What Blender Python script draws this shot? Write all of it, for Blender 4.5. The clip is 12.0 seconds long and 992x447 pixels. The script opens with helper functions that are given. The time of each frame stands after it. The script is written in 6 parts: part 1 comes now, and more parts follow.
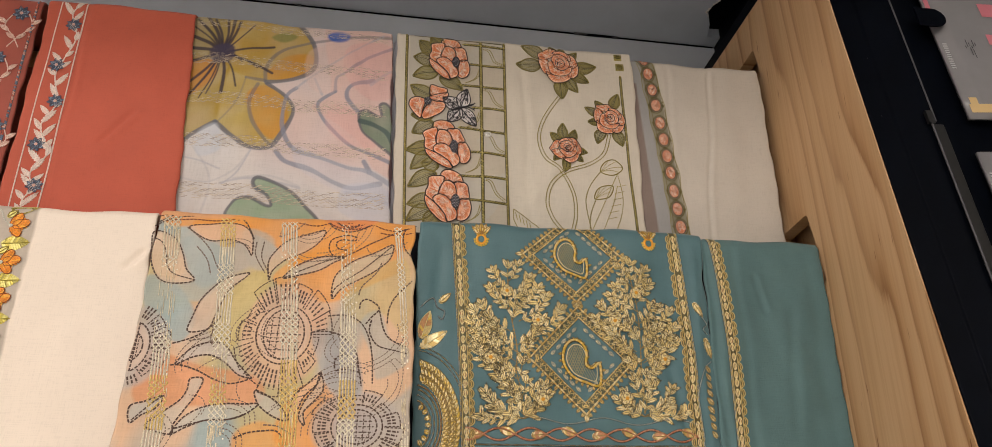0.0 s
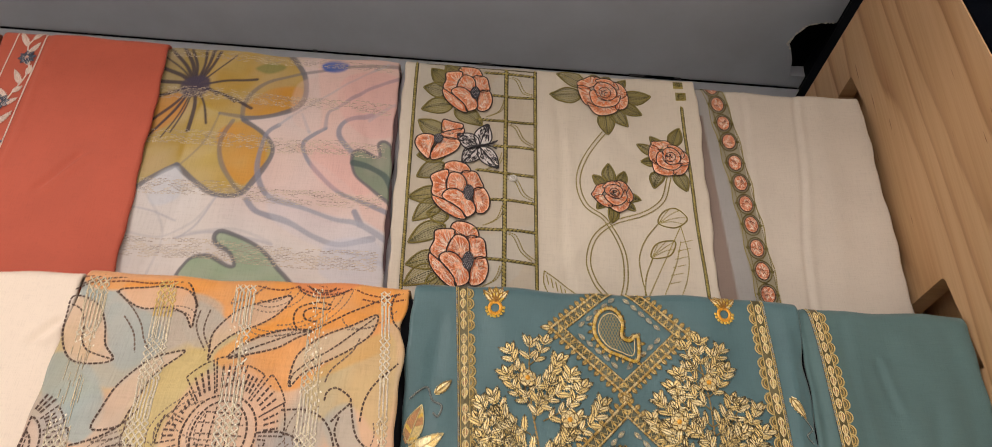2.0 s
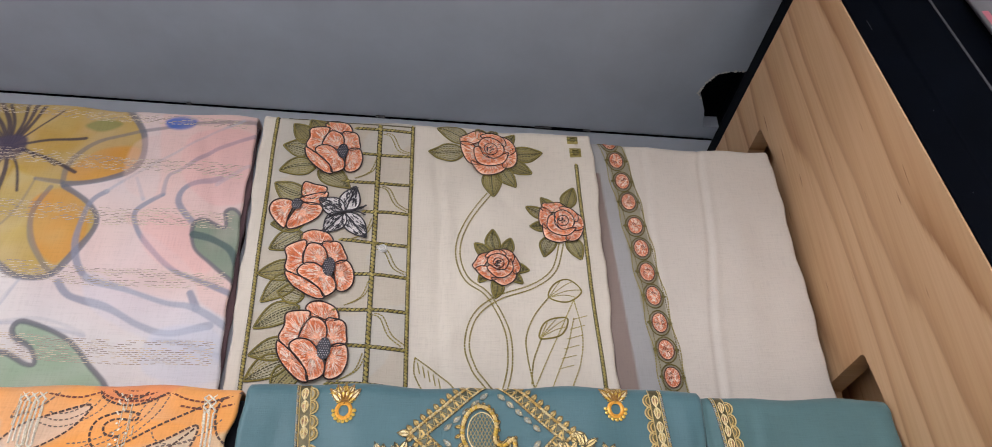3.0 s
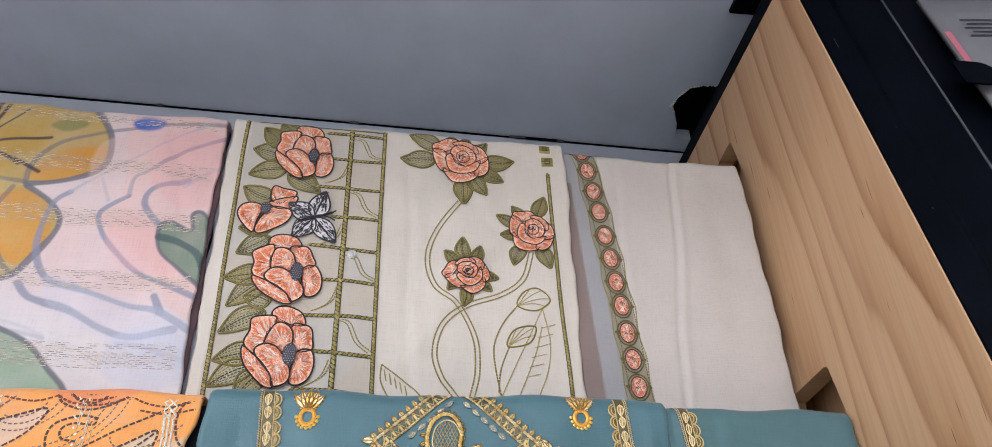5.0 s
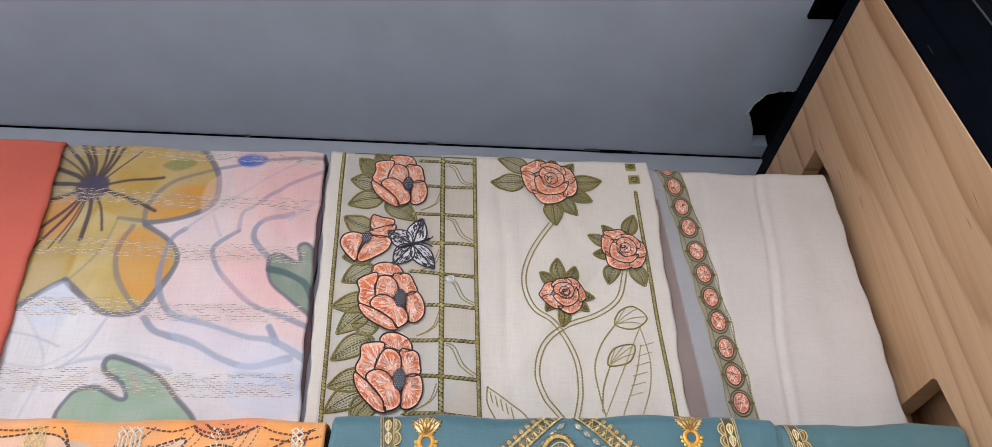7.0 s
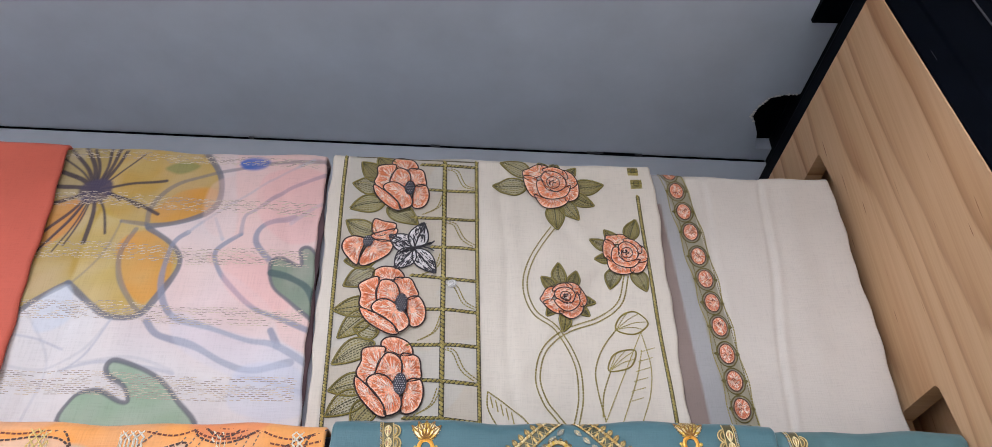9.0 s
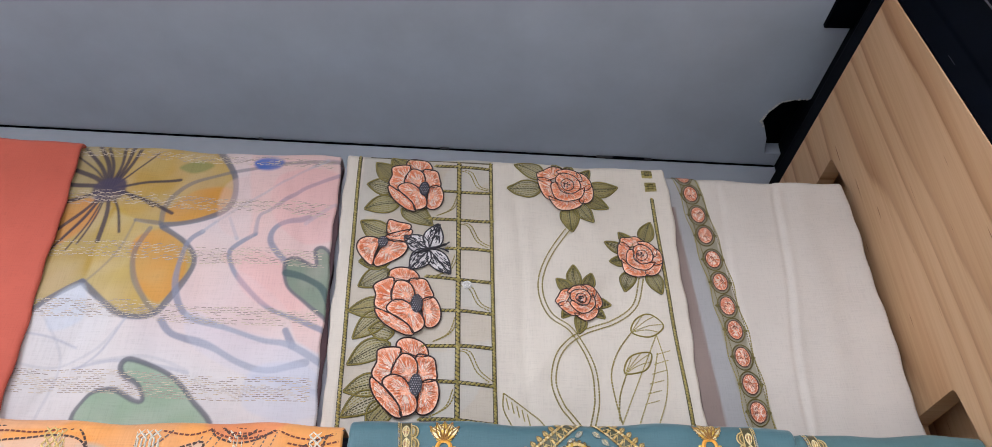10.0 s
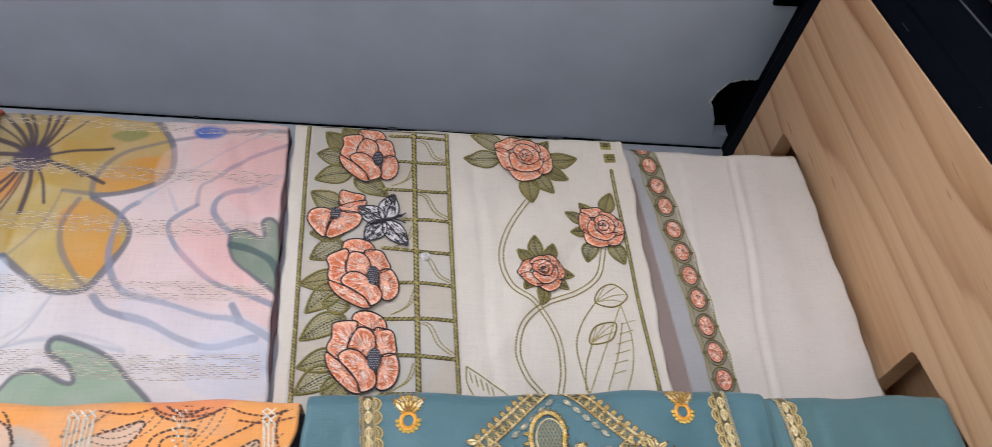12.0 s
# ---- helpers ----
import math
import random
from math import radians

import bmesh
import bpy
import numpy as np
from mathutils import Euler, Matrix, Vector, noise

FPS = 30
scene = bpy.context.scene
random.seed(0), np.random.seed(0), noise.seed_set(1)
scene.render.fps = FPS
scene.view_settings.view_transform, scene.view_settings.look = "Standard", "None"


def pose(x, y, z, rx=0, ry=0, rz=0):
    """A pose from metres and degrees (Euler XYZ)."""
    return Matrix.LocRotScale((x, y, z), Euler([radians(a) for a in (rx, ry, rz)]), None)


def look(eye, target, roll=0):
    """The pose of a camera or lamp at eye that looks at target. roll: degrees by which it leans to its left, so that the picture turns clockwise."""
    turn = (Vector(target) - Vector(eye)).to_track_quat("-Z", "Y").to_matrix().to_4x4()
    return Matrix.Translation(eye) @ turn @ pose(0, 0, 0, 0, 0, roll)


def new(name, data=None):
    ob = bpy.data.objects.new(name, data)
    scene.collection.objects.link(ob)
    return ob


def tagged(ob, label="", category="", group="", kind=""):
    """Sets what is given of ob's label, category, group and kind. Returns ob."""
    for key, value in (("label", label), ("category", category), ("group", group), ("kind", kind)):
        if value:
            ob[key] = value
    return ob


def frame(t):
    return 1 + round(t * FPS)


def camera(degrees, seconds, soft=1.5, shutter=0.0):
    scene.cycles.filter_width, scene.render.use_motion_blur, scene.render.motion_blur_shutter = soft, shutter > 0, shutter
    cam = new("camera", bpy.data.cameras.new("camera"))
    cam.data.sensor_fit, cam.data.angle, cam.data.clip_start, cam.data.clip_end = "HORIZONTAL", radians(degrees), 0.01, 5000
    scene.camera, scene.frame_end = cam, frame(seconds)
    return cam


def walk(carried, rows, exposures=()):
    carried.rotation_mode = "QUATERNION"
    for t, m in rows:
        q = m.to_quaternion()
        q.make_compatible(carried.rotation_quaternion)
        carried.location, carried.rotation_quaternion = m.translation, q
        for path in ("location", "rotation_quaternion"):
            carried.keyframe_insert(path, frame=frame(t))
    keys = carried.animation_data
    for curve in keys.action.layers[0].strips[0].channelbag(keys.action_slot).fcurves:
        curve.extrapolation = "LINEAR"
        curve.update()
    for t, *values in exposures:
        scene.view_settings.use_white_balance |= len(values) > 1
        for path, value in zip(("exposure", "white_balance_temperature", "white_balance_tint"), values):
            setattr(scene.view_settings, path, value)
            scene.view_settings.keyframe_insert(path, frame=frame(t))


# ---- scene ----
cam = camera(66.9, 12.0, soft=0.7, shutter=0.2)
METRES, EYE, TILT, LEAN, TURN = 0.6, 1.45, 22.0, 0.0, -6.5
ROWS = [
    (0.0, 0.0, 0.0, 0.0, 0.0, 0.0, 0.0),
    (0.5, 0.0754, 0.0145, -0.0168, 2.18, 1.89, -1.25),
    (1.0, 0.1076, 0.1011, -0.0426, 2.21, 3.1, -1.32),
    (1.5, 0.07, 0.2396, -0.0651, 1.49, 4.19, -1.65),
    (2.0, 0.0723, 0.323, -0.0322, 5.68, 6.71, -0.04),
    (2.5, 0.1436, 0.4246, 0.0102, 5.59, 9.29, 1.96),
    (3.0, 0.1668, 0.4706, 0.0231, 1.89, 10.21, 1.64),
    (3.5, 0.1681, 0.4765, 0.0167, 0.17, 10.64, 1.81),
    (5.5, 0.176, 0.4693, 0.021, -0.27, 10.99, 0.66),
    (6.0, 0.1727, 0.4645, 0.0259, -0.94, 11.08, 0.82),
    (6.5, 0.1229, 0.4413, 0.045, 3.53, 11.32, 2.58),
    (8.5, 0.1143, 0.444, 0.0431, 4.73, 10.55, 2.18),
    (9.0, 0.1246, 0.4397, 0.0525, 4.61, 11.14, 2.07),
    (9.5, 0.1224, 0.4419, 0.0522, 4.87, 11.58, 2.29),
    (10.0, 0.0995, 0.4411, 0.0478, 4.36, 11.57, 1.7),
    (10.5, 0.0588, 0.4507, 0.0426, 4.27, 11.25, 2.15),
    (11.0, -0.0114, 0.4637, 0.0302, 2.71, 11.09, 1.57),
    (11.5, -0.0267, 0.466, 0.0261, 1.8, 11.91, 3.76),
    (12.0, 0.061, 0.4864, 0.0109, -0.49, 11.66, 3.13),
]
EXPOSURES = [(0.0, -0.48, 7000, 15), (0.5, -0.52, 6800, 15), (1.0, -0.48, 6500, 14), (1.5, -0.44, 6900, 18), (2.0, -0.4, 7150, 19), (2.5, -0.22, 6350, 17),
             (3.0, -0.1, 5950, 17), (3.5, -0.06, 5700, 17), (5.5, 0.08, 5650, 16), (6.0, 0.1, 5650, 16), (6.5, 0.06, 5650, 16), (8.5, 0.0, 5650, 16), (12.0, 0.0, 5650, 16)]
walk(cam, [(t, pose(-0.1, -0.77, EYE, TILT, LEAN, TURN) @ pose(METRES * x, METRES * y, METRES * z, 90 + pitch, roll, yaw)) for t, x, y, z, yaw, pitch, roll in ROWS], EXPOSURES)

# ---------------------------------------------------------------- light
world = bpy.data.worlds.new("shop_world")
scene.world = world
world.use_nodes = True
world.node_tree.nodes["Background"].inputs[0].default_value = (0.9, 0.95, 1.0, 1)
world.node_tree.nodes["Background"].inputs[1].default_value = 0.05


def area_lamp(name, eye, target, sx, sy, power, color):
    data = bpy.data.lights.new(name, "AREA")
    data.shape, data.size, data.size_y, data.energy, data.color = "RECTANGLE", sx, sy, power, color
    ob = new(name, data)
    ob.matrix_world = look(eye, target)
    return ob


# shop ceiling panels, well in front of the cabinet and above it
LAMPS = [((-1.4, -2.2, 2.86), 62.0), ((0.5, -2.5, 2.86), 16.0), ((-1.4, -3.6, 2.86), 62.0), ((0.5, -3.6, 2.86), 24.0)]
for place, power in LAMPS:
    area_lamp("panel_light", place, (place[0], place[1], 0), 0.58, 0.58, power, (1.0, 0.97, 0.93))


# ---------------------------------------------------------------- materials
def material(name, color, rough=0.8, metal=0.0):
    m = bpy.data.materials.new(name)
    m.use_nodes = True
    b = m.node_tree.nodes["Principled BSDF"]
    b.inputs["Base Color"].default_value = (*color, 1)
    b.inputs["Roughness"].default_value = rough
    b.inputs["Metallic"].default_value = metal
    return m


def node(m, kind, **values):
    n = m.node_tree.nodes.new(kind)
    for key, value in values.items():
        n.inputs[key].default_value = value
    return n


def join(m, a, out, b, inp):
    m.node_tree.links.new(a.outputs[out], b.inputs[inp])


def coords(m, scale, kind="Object"):
    c = m.node_tree.nodes.new("ShaderNodeTexCoord")
    p = node(m, "ShaderNodeMapping", Scale=scale)
    join(m, c, kind, p, "Vector")
    return p


def add_bump(m, source, out, strength, distance):
    b = m.node_tree.nodes["Principled BSDF"]
    k = node(m, "ShaderNodeBump", Strength=strength, Distance=distance)
    join(m, source, out, k, "Height")
    join(m, k, "Normal", b, "Normal")
    return k


def mix_color(m, fac_node, fac_out, a, b, lo=0.3, hi=0.7):
    ramp = m.node_tree.nodes.new("ShaderNodeValToRGB")
    ramp.color_ramp.elements[0].position, ramp.color_ramp.elements[1].position = lo, hi
    ramp.color_ramp.elements[0].color, ramp.color_ramp.elements[1].color = (*a, 1), (*b, 1)
    join(m, fac_node, fac_out, ramp, "Fac")
    return ramp


def cloth_material(name, color, rough=0.75, weave=900.0, relief=0.25, vary=0.12, sheen=0.2, painted=False, slub=(1, 1, 1)):
    """Woven cloth: fine warp and weft, slubs and slight unevenness of the dye."""
    m = material(name, color, rough)
    b = m.node_tree.nodes["Principled BSDF"]
    b.inputs["Sheen Weight"].default_value = sheen
    b.inputs["Specular IOR Level"].default_value = 0.25
    place = coords(m, slub)
    big = node(m, "ShaderNodeTexNoise", Scale=22.0, Detail=4.0, Roughness=0.6)
    join(m, place, "Vector", big, "Vector")
    dark = tuple(c * (1 - vary) for c in color)
    light = tuple(min(1, c * (1 + vary * 0.6)) for c in color)
    ramp = mix_color(m, big, "Fac", dark, light)
    warp = node(m, "ShaderNodeTexNoise", Scale=1.0, Detail=2.0)
    stretch = coords(m, (weave * 1.2, 60, weave * 0.08))
    join(m, stretch, "Vector", warp, "Vector")
    weft = node(m, "ShaderNodeTexNoise", Scale=1.0, Detail=2.0)
    stretch2 = coords(m, (weave * 0.08, 60, weave * 1.2))
    join(m, stretch2, "Vector", weft, "Vector")
    both = m.node_tree.nodes.new("ShaderNodeMath")
    both.operation = "ADD"
    join(m, warp, "Fac", both, 0)
    join(m, weft, "Fac", both, 1)
    threads = mix_color(m, both, "Value", (0.92, 0.92, 0.92), (1.0, 1.0, 1.0), 0.7, 1.2)
    mul = m.node_tree.nodes.new("ShaderNodeMixRGB")
    mul.blend_type = "MULTIPLY"
    mul.inputs[0].default_value = 1.0
    if painted:
        attr = m.node_tree.nodes.new("ShaderNodeAttribute")
        attr.attribute_name = "print"
        soft = m.node_tree.nodes.new("ShaderNodeMixRGB")
        soft.blend_type = "MULTIPLY"
        soft.inputs[0].default_value = 1.0
        tint = mix_color(m, big, "Fac", (1 - vary,) * 3, (1.0,) * 3)
        join(m, attr, "Color", soft, 1)
        join(m, tint, "Color", soft, 2)
        join(m, soft, "Color", mul, 1)
    else:
        join(m, ramp, "Color", mul, 1)
    join(m, threads, "Color", mul, 2)
    join(m, mul, "Color", b, "Base Color")
    add_bump(m, both, "Value", relief, 0.0006)
    return m


def wood_material():
    """Pale pine: long late-wood lines down the panel, each one fading in slowly and ending sharply; fine streaks, a few pores."""
    m = material("pine", (0.5, 0.33, 0.19), 0.45)
    b = m.node_tree.nodes["Principled BSDF"]
    b.inputs["Specular IOR Level"].default_value = 0.3

    def math_node(kind, a, a_out, value):
        n = m.node_tree.nodes.new("ShaderNodeMath")
        n.operation = kind
        n.inputs[1].default_value = value
        join(m, a, a_out, n, 0)
        return n

    # the lines: the place across the board, bent slowly along it, cut into steps of uneven width
    bend = node(m, "ShaderNodeTexNoise", Scale=1.0, Detail=2.0, Roughness=0.4)
    join(m, coords(m, (0.0, 9.0, 1.3)), "Vector", bend, "Vector")
    swing = math_node("MULTIPLY", bend, "Fac", 4.6)
    split = m.node_tree.nodes.new("ShaderNodeSeparateXYZ")
    join(m, coords(m, (1, 1, 1)), "Vector", split, "Vector")
    across = math_node("MULTIPLY", split, "Y", 26.0)
    lean = math_node("MULTIPLY", split, "Z", -1.6)
    both = m.node_tree.nodes.new("ShaderNodeMath")
    both.operation = "ADD"
    join(m, across, "Value", both, 0)
    join(m, swing, "Value", both, 1)
    tilted = m.node_tree.nodes.new("ShaderNodeMath")
    tilted.operation = "ADD"
    join(m, both, "Value", tilted, 0)
    join(m, lean, "Value", tilted, 1)
    ragged = node(m, "ShaderNodeTexNoise", Scale=1.0, Detail=3.0, Roughness=0.6)
    join(m, coords(m, (0.0, 120.0, 5.0)), "Vector", ragged, "Vector")
    fray = math_node("MULTIPLY", ragged, "Fac", 0.22)
    edge = m.node_tree.nodes.new("ShaderNodeMath")
    edge.operation = "ADD"
    join(m, tilted, "Value", edge, 0)
    join(m, fray, "Value", edge, 1)
    step = m.node_tree.nodes.new("ShaderNodeMath")
    step.operation = "FRACT"
    join(m, edge, "Value", step, 0)
    base = mix_color(m, step, "Value", (0.615, 0.395, 0.222), (0.6, 0.38, 0.21), 0.0, 1.0)
    for at, tone in ((0.4, (0.59, 0.37, 0.202)), (0.7, (0.53, 0.315, 0.158)), (0.86, (0.4, 0.212, 0.095)), (0.91, (0.345, 0.175, 0.078)), (0.96, (0.57, 0.352, 0.188))):
        base.color_ramp.elements.new(at).color = (*tone, 1)
    # some lines are strong, others faint
    patch = node(m, "ShaderNodeTexNoise", Scale=1.0, Detail=1.0)
    join(m, coords(m, (0.0, 24.0, 1.4)), "Vector", patch, "Vector")
    strong = mix_color(m, patch, "Fac", (0.5, 0.5, 0.5), (1.0, 1.0, 1.0), 0.36, 0.58)
    calm = m.node_tree.nodes.new("ShaderNodeMixRGB")
    calm.inputs[1].default_value = (0.595, 0.385, 0.21, 1)
    join(m, strong, "Color", calm, 0)
    join(m, base, "Color", calm, 2)
    fine = node(m, "ShaderNodeTexNoise", Scale=1.0, Detail=4.0)
    join(m, coords(m, (1, 330.0, 6.0)), "Vector", fine, "Vector")
    streak = mix_color(m, fine, "Fac", (0.78, 0.7, 0.6), (1, 1, 1), 0.25, 0.6)
    mul = m.node_tree.nodes.new("ShaderNodeMixRGB")
    mul.blend_type = "MULTIPLY"
    mul.inputs[0].default_value = 0.5
    join(m, calm, "Color", mul, 1)
    join(m, streak, "Color", mul, 2)
    pore = node(m, "ShaderNodeTexNoise", Scale=1.0, Detail=1.0)
    join(m, coords(m, (1, 260.0, 22.0)), "Vector", pore, "Vector")
    dots = mix_color(m, pore, "Fac", (0.35, 0.2, 0.1), (1, 1, 1), 0.2, 0.245)
    mul2 = m.node_tree.nodes.new("ShaderNodeMixRGB")
    mul2.blend_type = "MULTIPLY"
    mul2.inputs[0].default_value = 0.8
    join(m, mul, "Color", mul2, 1)
    join(m, dots, "Color", mul2, 2)
    join(m, mul2, "Color", b, "Base Color")
    add_bump(m, fine, "Fac", 0.15, 0.0006)
    return m


def paint_material(name, color, rough, vary=0.08, scale=9.0, relief=0.1):
    m = material(name, color, rough)
    b = m.node_tree.nodes["Principled BSDF"]
    place = coords(m, (1, 1, 1))
    n = node(m, "ShaderNodeTexNoise", Scale=scale, Detail=5.0, Roughness=0.6)
    join(m, place, "Vector", n, "Vector")
    ramp = mix_color(m, n, "Fac", tuple(c * (1 - vary) for c in color), tuple(c * (1 + vary) for c in color))
    join(m, ramp, "Color", b, "Base Color")
    f = node(m, "ShaderNodeTexNoise", Scale=420.0, Detail=2.0)
    join(m, place, "Vector", f, "Vector")
    add_bump(m, f, "Fac", relief, 0.0005)
    return m


PINE = wood_material()
GREY = paint_material("grey_laminate", (0.49, 0.545, 0.62), 0.42)
GREY_BACK = paint_material("grey_back_board", (0.47, 0.505, 0.565), 0.5)
BLACK = paint_material("black_powder_coat", (0.0014, 0.0022, 0.0045), 0.45, 0.3, 30.0)
BLACK.node_tree.nodes["Principled BSDF"].inputs["Specular IOR Level"].default_value = 0.03
STEEL = paint_material("worn_metal_edge", (0.07, 0.07, 0.078), 0.5)
GRAPHITE = paint_material("scuffed_black_edge", (0.02, 0.021, 0.024), 0.4)
RAIL = paint_material("dark_metal_rail", (0.006, 0.0062, 0.007), 0.4)
CHIP = paint_material("chipped_board_core", (0.75, 0.74, 0.7), 0.9)
PLASTER = paint_material("white_plaster", (0.75, 0.74, 0.71), 0.9)
TILE = paint_material("pale_floor_tile", (0.62, 0.6, 0.57), 0.35)


# ---------------------------------------------------------------- mesh helpers
def part(name, bm, mat, parent=None, label="", smooth=False):
    """One mesh object out of a bmesh, under its thing."""
    mesh = bpy.data.meshes.new(name)
    bm.to_mesh(mesh)
    bm.free()
    mesh.materials.append(mat)
    if smooth:
        for p in mesh.polygons:
            p.use_smooth = True
    ob = new(name, mesh)
    if parent:
        ob.parent = parent
    return tagged(ob, label)


def thing(name, at, label, category, group="", kind=""):
    ob = new(name)
    ob.empty_display_size = 0.02
    ob.location = at
    return tagged(ob, label, category, group, kind)


def local(ob, parent):
    """Hang a part that was built in world places under a thing that stands elsewhere."""
    ob.parent = parent
    top = parent
    shift = Vector((0, 0, 0))
    while top:
        shift = shift + top.location
        top = top.parent
    ob.location = -shift
    return ob


def box_bm(lo, hi, bevel=0.0):
    bm = bmesh.new()
    bmesh.ops.create_cube(bm, size=1)
    lo, hi = Vector(lo), Vector(hi)
    for v in bm.verts:
        v.co = Vector([lo[i] + (v.co[i] + 0.5) * (hi[i] - lo[i]) for i in range(3)])
    if bevel:
        bmesh.ops.bevel(bm, geom=bm.edges[:], offset=bevel, segments=2, affect="EDGES", profile=0.5)
    return bm


def prism_bm(outline, axis_lo, axis_hi, bevel=0.0):
    """A board of the given (y, z) outline between two x."""
    bm = bmesh.new()
    a = [bm.verts.new((axis_lo, y, z)) for y, z in outline]
    b = [bm.verts.new((axis_hi, y, z)) for y, z in outline]
    bm.faces.new(a)
    bm.faces.new(b[::-1])
    n = len(outline)
    for i in range(n):
        bm.faces.new((a[i], b[i], b[(i + 1) % n], a[(i + 1) % n]))
    bmesh.ops.recalc_face_normals(bm, faces=bm.faces[:])
    if bevel:
        sharp = [e for e in bm.edges if len(e.link_faces) == 2 and e.calc_face_angle(0) > 0.7]
        bmesh.ops.bevel(bm, geom=sharp, offset=bevel, segments=2, affect="EDGES", profile=0.5)
    return bm


# ---------------------------------------------------------------- the room
def room():
    lo, hi = Vector((-3.2, -4.2, 0.0)), Vector((3.2, 0.6, 2.9))
    walls = {
        "floor": ((lo.x, lo.y, -0.12), (hi.x, hi.y, 0), TILE, "pale tiled shop floor before the cabinet"),
        "ceiling": ((lo.x, lo.y, 2.9), (hi.x, hi.y, 3.0), PLASTER, "plain white plaster shop ceiling with panel lights"),
        "wall_north": ((lo.x, 0.6, 0), (hi.x, 0.72, 2.9), PLASTER, "plain white wall behind the display cabinet"),
        "wall_south": ((lo.x, lo.y - 0.12, 0), (hi.x, lo.y, 2.9), PLASTER, "plain white wall across the shop"),
        "wall_west": ((lo.x - 0.12, lo.y, 0), (lo.x, hi.y, 2.9), PLASTER, "plain white side wall of the shop"),
        "wall_east": ((hi.x, lo.y, 0), (hi.x + 0.12, hi.y, 2.9), PLASTER, "plain white side wall of the shop"),
    }
    for name, (a, b, mat, label) in walls.items():
        tagged(part(name, box_bm(a, b), mat), label, name.split("_")[0], "", "structure")


room()
frame_white = paint_material("lamp_frame_white", (0.8, 0.8, 0.8), 0.5)
for place, power in LAMPS:
    lamp = thing("ceiling_light", (place[0], place[1], 2.9), "square white ceiling panel light, switched on", "ceiling light", "shop ceiling lights")
    for a, b in (((-0.32, -0.32), (0.32, -0.3)), ((-0.32, 0.3), (0.32, 0.32)), ((-0.32, -0.3), (-0.3, 0.3)), ((0.3, -0.3), (0.32, 0.3))):
        part("frame_bar", box_bm((*a, -0.03), (*b, 0.0)), frame_white, lamp)


# ---------------------------------------------------------------- the display cabinet
PANEL_X, TOP_Z, CEIL_Z, BACK_Y = 0.345, 2.11, 2.21, 0.238
LEAN_FRONT = 0.143
FRONT_TOP = -0.1175


def front_y(z):
    """The leaning front of the side panels."""
    return FRONT_TOP - (TOP_Z - z) * LEAN_FRONT


def slot(y, z, tall=0.085, arc=5):
    """A slot in the panel from its back end: flat head, rounded front corner, leaning front, open under the cloth."""
    deep, r = 0.075, 0.006
    lean = tall * 0.205
    pts = [(y + deep, z - tall), (y + deep, z - 0.004)]
    for i in range(arc + 1):
        a = math.pi / 2 * i / arc
        pts.append((y + r - r * math.sin(a), z - r + r * math.cos(a)))
    pts.append((y - lean, z - tall))
    return pts


def side_panel(x0, x1, parent):
    """A pine board with its slots cut through: made from upright strips between the slots."""
    slots = [slot(0.043, 2.052, 0.05), slot(-0.02, 1.783), slot(-0.083, 1.514)]
    bottom = 0.0
    bm = bmesh.new()
    outline = [(front_y(bottom), bottom), (FRONT_TOP, TOP_Z), (0.222, TOP_Z), (0.222, bottom)]
    edges = []
    for ring in [outline] + slots:
        vs = [bm.verts.new((x0, y, z)) for y, z in ring]
        edges += [bm.edges.new((vs[i], vs[(i + 1) % len(vs)])) for i in range(len(vs))]
    bmesh.ops.triangle_fill(bm, use_beauty=True, edges=edges)
    inside = []
    for f in bm.faces:
        c = f.calc_center_median()
        for ring in slots:
            hit = False
            for i in range(len(ring)):
                (ya, za), (yb, zb) = ring[i], ring[i - 1]
                if (za > c.z) != (zb > c.z) and c.y < (yb - ya) * (c.z - za) / (zb - za) + ya:
                    hit = not hit
            if hit:
                inside.append(f)
                break
    bmesh.ops.delete(bm, geom=inside, context="FACES_ONLY")
    made = bmesh.ops.extrude_face_region(bm, geom=bm.faces[:])
    for v in [g for g in made["geom"] if isinstance(g, bmesh.types.BMVert)]:
        v.co.x = x1
    bmesh.ops.recalc_face_normals(bm, faces=bm.faces[:])
    return local(part("side_panel", bm, PINE, None, "pale pine side panel with rounded slots"), parent)


cabinet = thing("display_cabinet", (0, 0.1, 0.0), "wooden cloth display cabinet, grey inside, with black metal frame", "display cabinet")
side_panel(PANEL_X, PANEL_X + 0.017, cabinet)
local(part("backing_board", prism_bm([(front_y(0.0) + 0.004, 0.0), (FRONT_TOP + 0.004, TOP_Z - 0.004), (0.22, TOP_Z - 0.004), (0.22, 0.0)], PANEL_X + 0.032, PANEL_X + 0.038), PINE), cabinet)
side_panel(-1.25, -1.239, cabinet)


